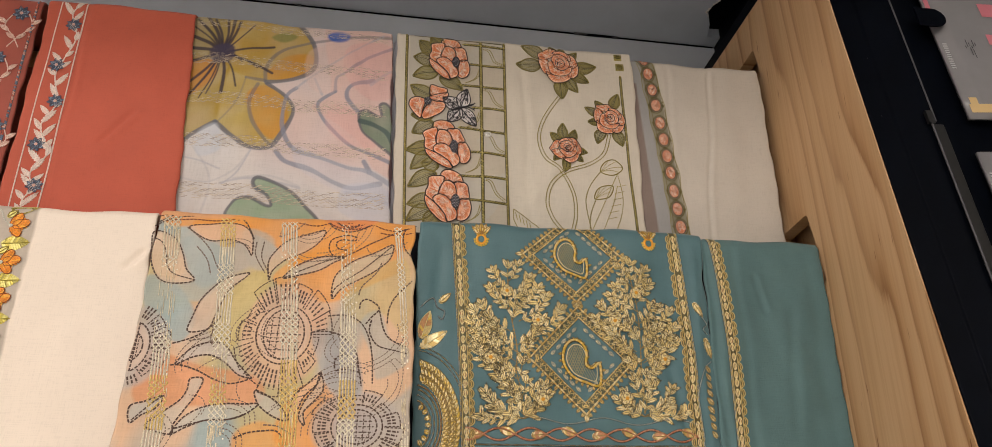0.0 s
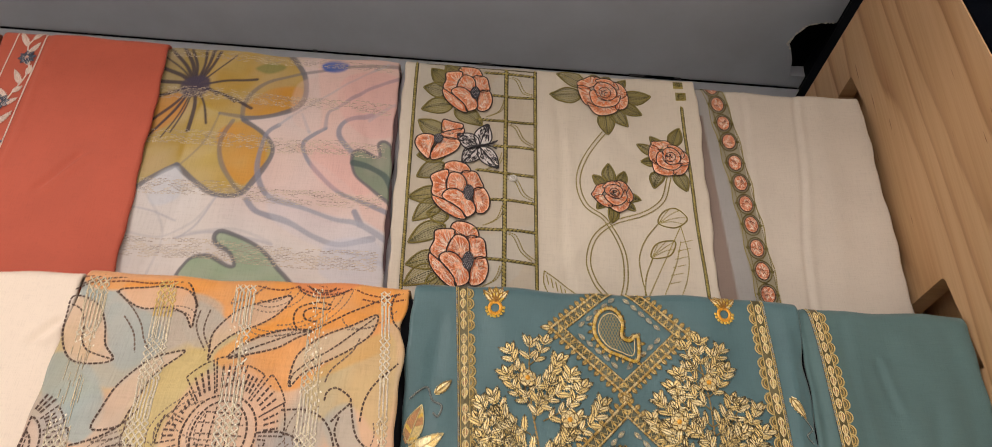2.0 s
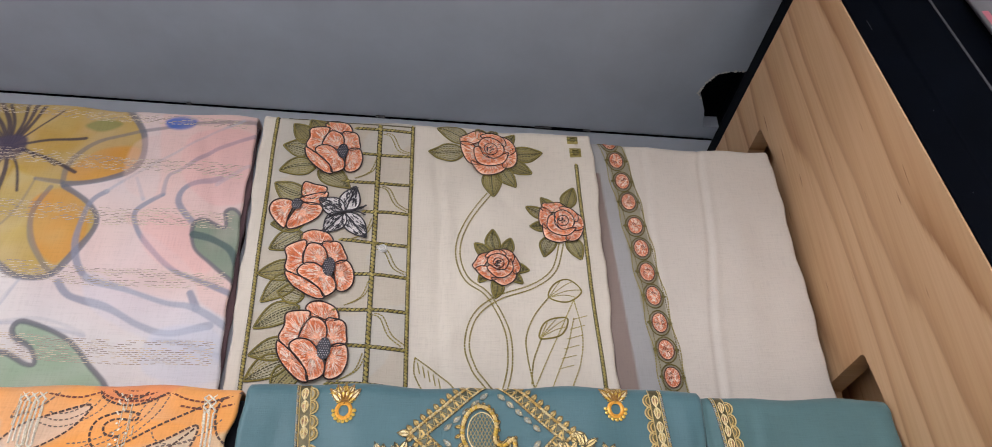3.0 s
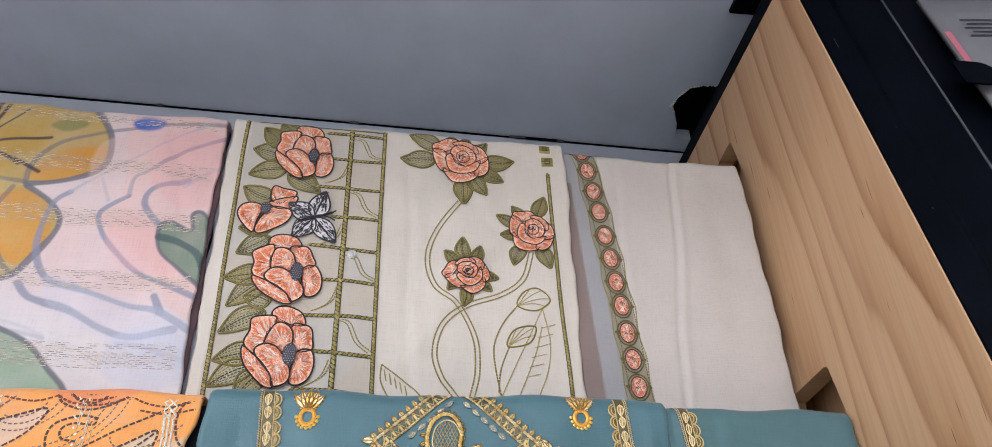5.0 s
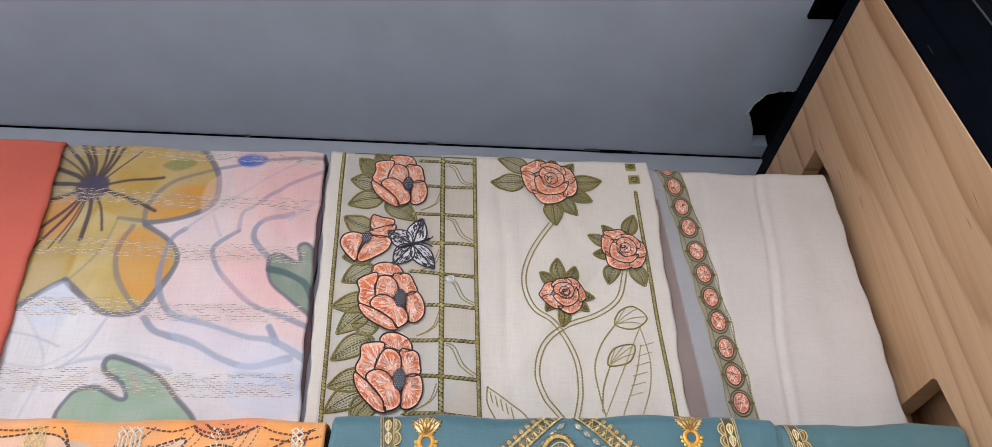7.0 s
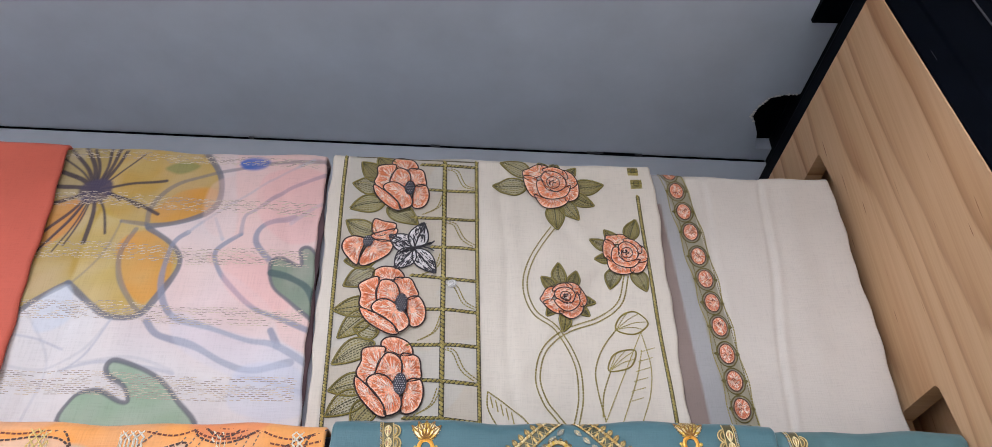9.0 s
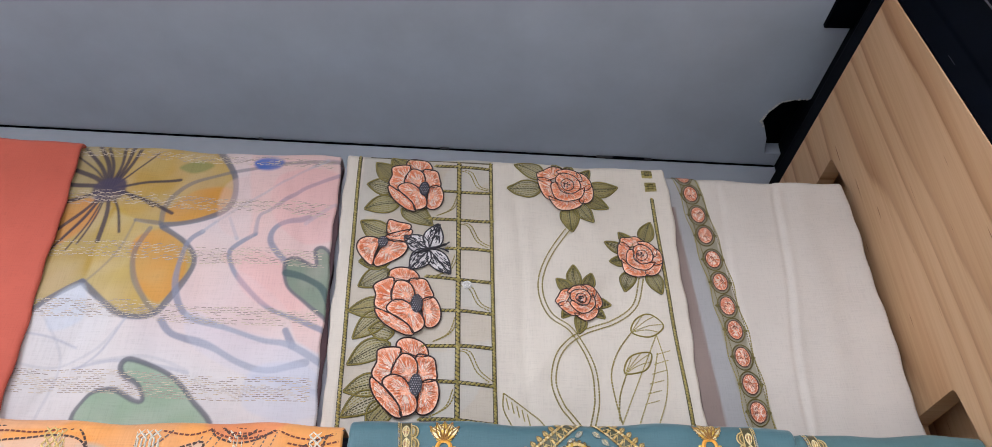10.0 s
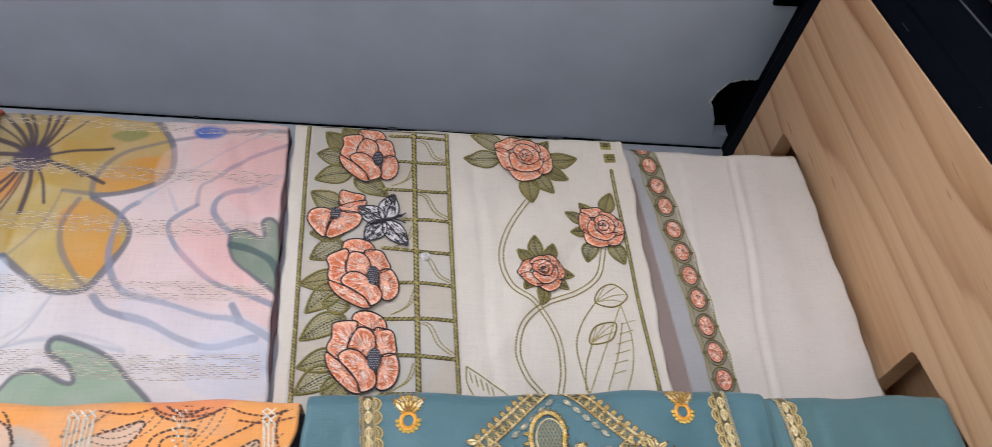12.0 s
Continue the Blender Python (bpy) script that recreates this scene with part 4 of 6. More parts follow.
# ---------------------------------------------------------------- plain ivory length with a medallion border
def ivory_length():
    cloth = Cloth((0.159, 0.166), (0.3345, 0.3408), 2.0055, 1.60, 0.0195, 0.1, 0.008, 0.0005, 8, 0.0, 0.02,
                  [(0.209, 2.0, 0.209, 1.74, 0.0007, 0.003), (0.267, 2.0, 0.242, 1.74, 0.0016, 0.0026), (0.29, 2.0, 0.28, 1.74, -0.0008, 0.012)])
    suit = thing("bordered_fabric", (0.25, 0.03, 1.7), "plain ivory cloth with a grey net border of salmon medallions", "fabric", "hanging cloths")
    rnd = random.Random(5)

    def dye(x, z):
        d = Dye(x, z, (0.57, 0.52, 0.458))
        f = (2.0 - z)
        edge = 0.193 + 0.112 * f
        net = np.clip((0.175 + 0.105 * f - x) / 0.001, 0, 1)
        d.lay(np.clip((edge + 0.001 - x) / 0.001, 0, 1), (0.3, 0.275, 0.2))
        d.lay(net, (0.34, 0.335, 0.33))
        # brown wedge painted on the edge: the gap's shade and the brown cloth behind
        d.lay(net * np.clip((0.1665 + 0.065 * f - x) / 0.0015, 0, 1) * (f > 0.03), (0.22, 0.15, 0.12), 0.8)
        return d.c

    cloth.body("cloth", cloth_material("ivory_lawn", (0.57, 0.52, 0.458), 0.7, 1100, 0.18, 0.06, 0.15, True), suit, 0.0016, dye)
    spots = mm(177, 503, 181.5, 482, 185.5, 459, 189, 437, 192.5, 412, 195.5, 389, 198, 366, 201, 344, 203.5, 320, 206, 297, 208, 274, 210.5, 250)
    spots = [(x + 0.003 * (z - 1.77) / 0.23, z + 0.0022) for x, z in spots]
    for x, z in spots:
        t = Thread(cloth)
        rim = [(x + 0.0064 * math.cos(0.7854 * k), z + 0.0086 * math.sin(0.7854 * k)) for k in range(8)]
        t.shape(rim, np.array((x + rnd.uniform(-0.001, 0.001), z + rnd.uniform(-0.001, 0.001))), [(0.85, 0.27, 0.12), SALMON[1]], rnd, 0.0)
        for k in range(3):
            u, v = x + rnd.uniform(-0.0025, 0.0025), z + rnd.uniform(-0.003, 0.003)
            t.strip([(u - 0.0012, v - 0.0008), (u, v + 0.0011), (u + 0.0013, v - 0.0004)], 0.0007, (0.3, 0.09, 0.05), 0.0012, 0.0003)
        t.ring((x, z), 0.0064, 0.0086, 0.0009, (0.13, 0.05, 0.03), 0.0007)
        t.ring((x, z), 0.0085, 0.011, 0.0011, OLIVE[2], 0.0002)
        t.make("medallion", FLOSS, suit, "salmon stitched medallion in an olive ring")
    for off in (-0.0105, 0.0105):
        t = Thread(cloth)
        t.dashes(curve([(x + off + (0.001 if k % 2 else -0.001), z) for k, (x, z) in enumerate(spots)], 5), 0.001, OLIVE[0], 0.0018, 0.0005)
        t.dashes(curve([(x + off * 0.8, z + (0.011)) for x, z in spots], 5), 0.0008, OLIVE[2], 0.0016, 0.0006)
        t.make("chain_stitch", FLOSS, suit)
    for (xa, za), (xb, zb) in zip(spots[:-1], spots[1:]):
        t = Thread(cloth)
        t.leaf((xa - 0.007, za), (xa - 0.0105, za + 0.0003), 0.001, OLIVE, rnd, 0.0, OLIVE[2], 0.8, 5)
        t.leaf((xa + 0.007, za), (xa + 0.0105, za - 0.0003), 0.001, OLIVE, rnd, 0.0, OLIVE[2], 0.8, 5)
        t.make("knot", FLOSS, suit)


ivory_length()


# ---------------------------------------------------------------- sheer printed floral length
def floral_length():
    cloth = Cloth((-0.395, -0.37), (-0.139, -0.1245), 2.0105, 1.60, -0.0045, 0.1, 0.011, 0.0011, 21, 0.0, 0.04, [(-0.3, 1.9, -0.34, 1.74, 0.001, 0.006), (-0.18, 1.98, -0.14, 1.86, 0.0012, 0.006)], 0.003)
    suit = thing("floral_fabric", (-0.25, 0.02, 1.7), "sheer white and pink cloth printed with a large yellow flower", "fabric", "hanging cloths")
    slate = (0.13, 0.135, 0.17)
    grey = (0.23, 0.245, 0.32)

    def dye(x, z):
        d = Dye(x, z, (0.66, 0.62, 0.6))
        d.lay(soft_noise(x, z, 26, 3) * np.clip((x + 0.30) / 0.06, 0, 1) * np.clip((z - 1.79) / 0.05, 0, 1), (0.72, 0.44, 0.38), 0.75)
        d.lay(soft_noise(x, z, 55, 9) * 0.5, (0.52, 0.53, 0.6), 0.5)
        d.wash(mm(-205, 420, -225, 395, -195, 375, -165, 350, -150, 320, -120, 330, -120, 520, -215, 520), (0.74, 0.45, 0.39), 0.5, 0, 2)
        # pale back lines
        for line in (mm(-365, 300, -330, 295, -300, 310, -280, 345), mm(-350, 340, -325, 300, -330, 250), mm(-300, 300, -260, 305, -230, 295)):
            d.stroke(line, 0.0022, (0.48, 0.47, 0.5), 0.5)
        # yellow flower
        gold, amber = (0.46, 0.275, 0.025), (0.62, 0.26, 0.02)
        d.wash(mm(-345, 520, -270, 518, -247, 506, -230, 480, -227, 448, -247, 430, -277, 422, -301, 427, -325, 440, -345, 470), gold, 0.95, 0, 4)
        d.wash(mm(-276, 426, -277, 439, -259, 460, -233, 466, -226, 448, -247, 430), amber, 0.75, 0, 6)
        d.wash(mm(-301, 427, -276, 420, -254, 405, -245, 387, -256, 355, -267, 340, -288, 338, -309, 352, -327, 367, -330, 410, -320, 440), (0.48, 0.32, 0.045), 0.95, 0, 5)
        d.wash(mm(-298, 405, -276, 418, -253, 398, -250, 369, -259, 355, -267, 350, -286, 369), amber, 0.85, 0, 8)
        d.wash(mm(-320, 445, -325, 405, -327, 367, -349, 350, -362, 338, -405, 328, -405, 430, -350, 445), (0.4, 0.25, 0.025), 0.95, 0, 11)
        d.wash(mm(-366, 404, -365, 450, -340, 446, -334, 427, -353, 404), (0.56, 0.2, 0.02), 0.9, 0, 12)
        d.wash(mm(-335, 525, -332, 462, -345, 448, -405, 445, -405, 525), (0.3, 0.2, 0.03), 0.88, 0, 13)
        d.lay(soft_noise(x, z, 140, 15) * (d.c[:, 2] < 0.2), (0.46, 0.38, 0.16), 0.4)
        # outlines of the petals
        for line, w, depth in ((mm(-250, 512, -247, 506, -229, 478, -227, 448, -247, 430, -277, 422), 0.0058, 0.85), (mm(-327, 367, -309, 352, -288, 338, -267, 339, -256, 355, -245, 387, -254, 405, -276, 420), 0.0052, 0.85), (mm(-405, 322, -362, 338, -349, 350, -327, 367), 0.005, 0.85),
                               (mm(-287, 419, -294, 397, -288, 372, -273, 350, -265, 342), 0.004, 0.6), (mm(-279, 424, -280, 443, -269, 464, -243, 479, -191, 494, -134, 500), 0.004, 0.6), (mm(-301, 427, -280, 424), 0.004, 0.6), (mm(-301, 427, -308, 395, -325, 367), 0.002, 0.4)):
            d.stroke(line, w, slate, depth)
        d.wash(mm(-279, 486, -265, 494, -250, 491, -254, 485, -266, 480), (0.19, 0.22, 0.06), 0.75, 0, 16)
        # heart of the flower and its dark rays
        for tip in mm(-345, 505, -331, 508, -316, 503, -364, 502, -368, 479, -366, 390, -356, 405, -342, 402, -311, 414, -308, 448, -273, 435, -275, 472, -300, 500, -323, 509, -354, 508, -370, 494, -372, 462, -372, 440, -362, 416, -349, 396, -326, 405, -290, 441):
            d.stroke([mm(-331, 457)[0], ((tip[0] - 0.331) / 2 + 0.003, (tip[1] + 1.957) / 2 + 0.002), tip], 0.0016 + 0.0022 * abs(math.sin(tip[0] * 900)), (0.04, 0.028, 0.045), 0.9)
        d.wash(mm(-345, 462, -332, 470, -319, 467, -318, 450, -330, 443, -342, 448), (0.055, 0.04, 0.08), 0.95, 0, 17)
        # blue grey drawing over the pink ground
        for line, w in ((mm(-200, 417, -218, 402, -213, 384, -198, 366, -178, 349, -156, 340, -125, 327), 0.0042), (mm(-200, 417, -200, 436, -191, 444, -168, 465, -133, 487), 0.004), (mm(-158, 436, -182, 427, -186, 410, -170, 390), 0.0052), (mm(-244, 418, -254, 405, -255, 369, -242, 342, -216, 333, -180, 322, -156, 317, -123, 298), 0.0048), (mm(-258, 335, -247, 324, -219, 316, -194, 303, -171, 297, -143, 303), 0.0056), (mm(-162, 330, -155, 317), 0.0055)):
            d.stroke(line, w, grey, 0.8)
        for line, w in ((mm(-215, 413, -225, 434), 0.003), (mm(-180, 292, -164, 290, -123, 277), 0.0036), (mm(-358, 322, -337, 319, -316, 311), 0.0018), (mm(-284, 335, -297, 307, -311, 293), 0.0018), (mm(-313, 294, -284, 301, -250, 298, -229, 293), 0.0024), (mm(-244, 418, -225, 440, -190, 470, -150, 500), 0.0028), (mm(-160, 430, -140, 450, -125, 452), 0.0032)):
            d.stroke(line, w, (0.42, 0.42, 0.48), 0.65)
        for ring, tone, seed in ((mm(-190, 480, -150, 490, -125, 470, -130, 420, -160, 410, -190, 440), (0.74, 0.36, 0.34), 31), (mm(-235, 470, -200, 480, -185, 440, -205, 415, -232, 425), (0.72, 0.5, 0.45), 32), (mm(-200, 400, -165, 385, -150, 350, -185, 352, -208, 375), (0.72, 0.38, 0.36), 33), (mm(-240, 345, -200, 330, -150, 318, -125, 300, -125, 275, -180, 290, -230, 315), (0.54, 0.55, 0.64), 34), (mm(-180, 300, -140, 300, -122, 270, -150, 258, -185, 270), (0.5, 0.54, 0.66), 35)):
            d.wash(ring, tone, 0.38, 0, seed)
        d.wash(mm(-345, 350, -325, 365, -318, 335, -340, 325), (0.5, 0.56, 0.66), 0.5, 0, 19)
        d.wash(mm(-215, 496, -203, 502, -189, 498, -191, 490, -200, 487, -211, 489), (0.03, 0.11, 0.42), 0.92, 0, 20)
        # green leaf shapes
        d.wash(mm(-171, 390, -163, 395, -146, 388, -148, 403, -140, 405, -131, 388, -124, 337, -136, 343, -152, 356, -167, 370), (0.16, 0.23, 0.16), 0.93, 0.003, 21)
        d.stroke(mm(-169, 381, -154, 377, -138, 367, -128, 346, -121, 317, -119, 250), 0.0062, (0.06, 0.1, 0.1), 0.85)
        d.wash(mm(-296, 250, -297, 272, -281, 279, -263, 271, -257, 272, -263, 283, -276, 291, -278, 299, -270, 302, -243, 292, -223, 274, -209, 250), (0.25, 0.37, 0.24), 0.9, 0.0035, 22)
        return d.c

    m = cloth_material("sheer_printed_cotton", (0.66, 0.62, 0.6), 0.62, 800, 0.3, 0.08, 0.25, True)
    cloth.body("cloth", m, suit, 0.0008, dye)
    under = Cloth((-0.25, -0.25), (-0.1375, -0.123), 2.003, 1.60, 0.004, 0.07, 0.009, 0.001, 22, 0.0, 0.04)
    under.body("under_layer", cloth_material("dusky_lining", (0.2, 0.12, 0.13), 0.7, 900, 0.2, 0.1), suit, 0.004, None, "dusky rose folded under-layer")
    rnd = random.Random(2)
    for level, rows in ((1.998, 7), (1.948, 10), (1.897, 11), (1.843, 11), (1.784, 13)):
        t = Thread(cloth, 0.00015)
        for k in range(rows):
            z0 = level + (k - rows / 2) * 0.00145
            x = -0.392 + (0.0026 if k % 2 else 0.0)
            while x < cloth.edge(cloth.right, z0) - 0.0075:
                w = 0.0052
                if rnd.random() < 0.45 + 0.5 * abs(math.sin(x * 23 + level * 41 + k * 0.35)):
                    z = z0 - (x + 0.25) * 0.02 + 0.0008 * math.sin(x * 50 + level * 9)
                    c = ((0.6, 0.5, 0.37), (0.42, 0.35, 0.29), (0.56, 0.47, 0.36), (0.34, 0.28, 0.24))[(k + rnd.randrange(2)) % 4]
                    t.strip([(x, z), (x + w * rnd.uniform(0.6, 0.9), z + rnd.uniform(-0.0002, 0.0002))], 0.0006, c, 0.0, 0.0002)
                x += w
        t.make("woven_band", INK, suit, "band of raised cream weft threads")


floral_length()


# ---------------------------------------------------------------- coral length with a vine border, and its suit
CORAL = (0.51, 0.1, 0.058)
BLUSH = [(0.86, 0.62, 0.53), (0.74, 0.46, 0.38), (0.9, 0.74, 0.66)]
STEELBLUE = [(0.13, 0.19, 0.29), (0.3, 0.4, 0.52), (0.07, 0.09, 0.15)]


def daisy(t, x, z, size, rnd):
    for k in range(8):
        a = 6.2832 * k / 8 + 0.3
        t.leaf((x, z), (x + size * math.cos(a), z + size * math.sin(a)), size * 0.26, STEELBLUE, rnd, 0.0004, STEELBLUE[2], 0.9, 5, 0.0006)
    t.disc((x, z), size * 0.22, size * 0.22, BLUSH[1], 0.0013, 8)


def coral_length():
    cloth = Cloth((-0.524, -0.522), (-0.3655, -0.342), 2.0085, 1.60, -0.0185, 0.1, 0.008, 0.0006, 31, 0.0, 0.04, [(-0.41, 1.87, -0.44, 1.83, 0.002, 0.004), (-0.48, 2.0, -0.482, 1.74, 0.0012, 0.0022), (-0.38, 1.98, -0.40, 1.78, -0.0006, 0.012)])
    suit = thing("bordered_fabric", (-0.44, 0.02, 1.7), "plain coral cloth with a stitched vine border of blue flowers", "fabric", "hanging cloths")
    cloth.body("cloth", cloth_material("coral_cotton", CORAL, 0.65, 1100, 0.15, 0.06, 0.15), suit, 0.0025)
    rnd = random.Random(9)
    for x in (-0.5105, -0.4835):
        t = Thread(cloth)
        t.strip(curve([(x, 2.008), (x - 0.0005, 1.88), (x, 1.7)]), 0.0013, BLUSH[2])
        t.make("border_line", FLOSS, suit)
    vine = curve(mm(-486, 506, -497, 489, -487, 458, -494, 429, -499, 408, -491, 372, -500, 346, -493, 326, -487, 313, -499, 290, -494, 272, -500, 255, -492, 230), 8)
    t = Thread(cloth)
    t.strip(vine, 0.0015, BLUSH[2])
    t.make("vine", FLOSS, suit, "blush stitched vine")
    for k in range(2, len(vine) - 2, 3):
        t = Thread(cloth)
        s = 1 if k % 2 else -1
        x, z = vine[k]
        tip = (max(-0.508, min(-0.486, x + s * rnd.uniform(0.009, 0.014))), z + rnd.uniform(0.006, 0.016))
        t.leaf((x, z), tip, 0.0024, [BLUSH[2], BLUSH[2], BLUSH[0]], rnd, 0.0001, BLUSH[2], 1.0, 7, 0.0006)
        t.make("leaf", FLOSS, suit)
    for x, z in mm(-493, 474, -500, 420, -492, 375, -500, 322, -492, 275):
        t = Thread(cloth)
        daisy(t, x, z, 0.0085, rnd)
        t.make("flower", FLOSS, suit, "small steel-blue stitched flower")
    # the embroidered suit beside it
    cloth = Cloth((-0.80, -0.80), (-0.530, -0.528), 2.006, 1.60, -0.026, 0.1, 0.009, 0.001, 37, 0.0, 0.04)
    suit = thing("embroidered_suit", (-0.66, 0.02, 1.7), "coral suit cloth embroidered with blush scrolls and blue flowers", "fabric", "hanging cloths")
    cloth.body("shirt_front", cloth_material("coral_lawn", (0.36, 0.085, 0.06), 0.7, 1000, 0.2, 0.1, 0.15), suit, 0.003)
    for x, z in mm(-550, 484, -562, 424, -545, 341, -560, 300, -600, 460, -610, 380):
        t = Thread(cloth)
        daisy(t, x, z, 0.0095, rnd)
        for s in (-1, 1):
            line = curve([(x + s * 0.008, z), (x + s * 0.014, z - 0.016), (x + s * 0.003, z - 0.03), (x - s * 0.006, z - 0.045)], 6)
            t.strip(line, 0.0013, BLUSH[0])
            for k in (5, 9, 13):
                p = line[k]
                t.leaf(p, (p[0] + s * 0.009, p[1] + 0.006), 0.0025, BLUSH, rnd, 0.0001, BLUSH[1], 0.9, 6, 0.0006)
        t.make("flower_spray", FLOSS, suit)
    t = Thread(cloth)
    t.rope(curve([(-0.536, 2.004), (-0.5355, 1.9), (-0.535, 1.7)]), 0.003, [BLUSH[1], STEELBLUE[0], CORAL], rnd)
    t.make("edge_stitch", FLOSS, suit)


coral_length()


# ---------------------------------------------------------------- cream length with a marigold border
def cream_length():
    cloth = Cloth((-0.60, -0.60), (-0.356, -0.34), 1.7405, 1.30, -0.052, 0.03, 0.008, 0.0006, 41, 0.03, 0.02, [(-0.36, 1.70, -0.375, 1.68, 0.003, 0.004), (-0.465, 1.74, -0.464, 1.45, 0.0012, 0.0014), (-0.40, 1.72, -0.43, 1.50, -0.0006, 0.012)])
    suit = thing("bordered_fabric", (-0.47, -0.02, 1.4), "plain cream cloth with a border of orange flowers", "fabric", "hanging cloths")

    def dye(x, z):
        d = Dye(x, z, (0.86, 0.75, 0.645))
        d.lay(np.clip((-0.465 - x) / 0.0008, 0, 1), (0.5, 0.43, 0.36))
        return d.c

    cloth.body("cloth", cloth_material("cream_silk", (0.86, 0.75, 0.645), 0.55, 1300, 0.08, 0.03, 0.15, True), suit, 0.0025, dye)
    rnd = random.Random(15)
    z = 1.718
    for k in range(7):
        zz = z - 0.0375 * k
        x = -0.4815
        t = Thread(cloth)
        for a, s in ((15, 1.0), (60, 0.9), (-50, 0.85)):
            t.petal((x - 0.004, zz), a, 0.0165 * s, 0.0048 * s, [(0.9, 0.3, 0.02), (0.95, 0.45, 0.05)], rnd, 0.0003, 12, (0.35, 0.08, 0.01), 0.0007, 0.02)
        t.disc((x - 0.005, zz), 0.0018, 0.0018, (0.7, 0.7, 0.6), 0.0012, 8)
        t.dashes(curve([(x - 0.005, zz), (x - 0.012, zz + 0.006), (x - 0.018, zz + 0.016), (x - 0.03, zz + 0.02)], 6), 0.0016, (0.6, 0.58, 0.5), 0.0016, 0.0004)
        t.make("marigold", FLOSS, suit, "bright orange three-petalled stitched flower")
        t = Thread(cloth)
        cx, cz = x + 0.004, zz + 0.019
        t.leaf((cx - 0.013, cz), (cx + 0.012, cz + 0.002), 0.0075, [(0.5, 0.4, 0.05), (0.3, 0.25, 0.03), (0.62, 0.55, 0.15)], rnd, 0.0, None, 1.0, 12)
        t.leaf((x - 0.01, zz + 0.009), (x - 0.002, zz + 0.016), 0.003, [(0.6, 0.5, 0.1), (0.7, 0.62, 0.2)], rnd, 0.0, (0.3, 0.22, 0.03), 0.9, 6)
        t.make("leaf", GOLD, suit, "olive and gold stitched leaf")
        t = Thread(cloth)
        daisy(t, x - 0.04, zz + 0.01, 0.01, rnd)
        t.make("flower", FLOSS, suit)


cream_length()


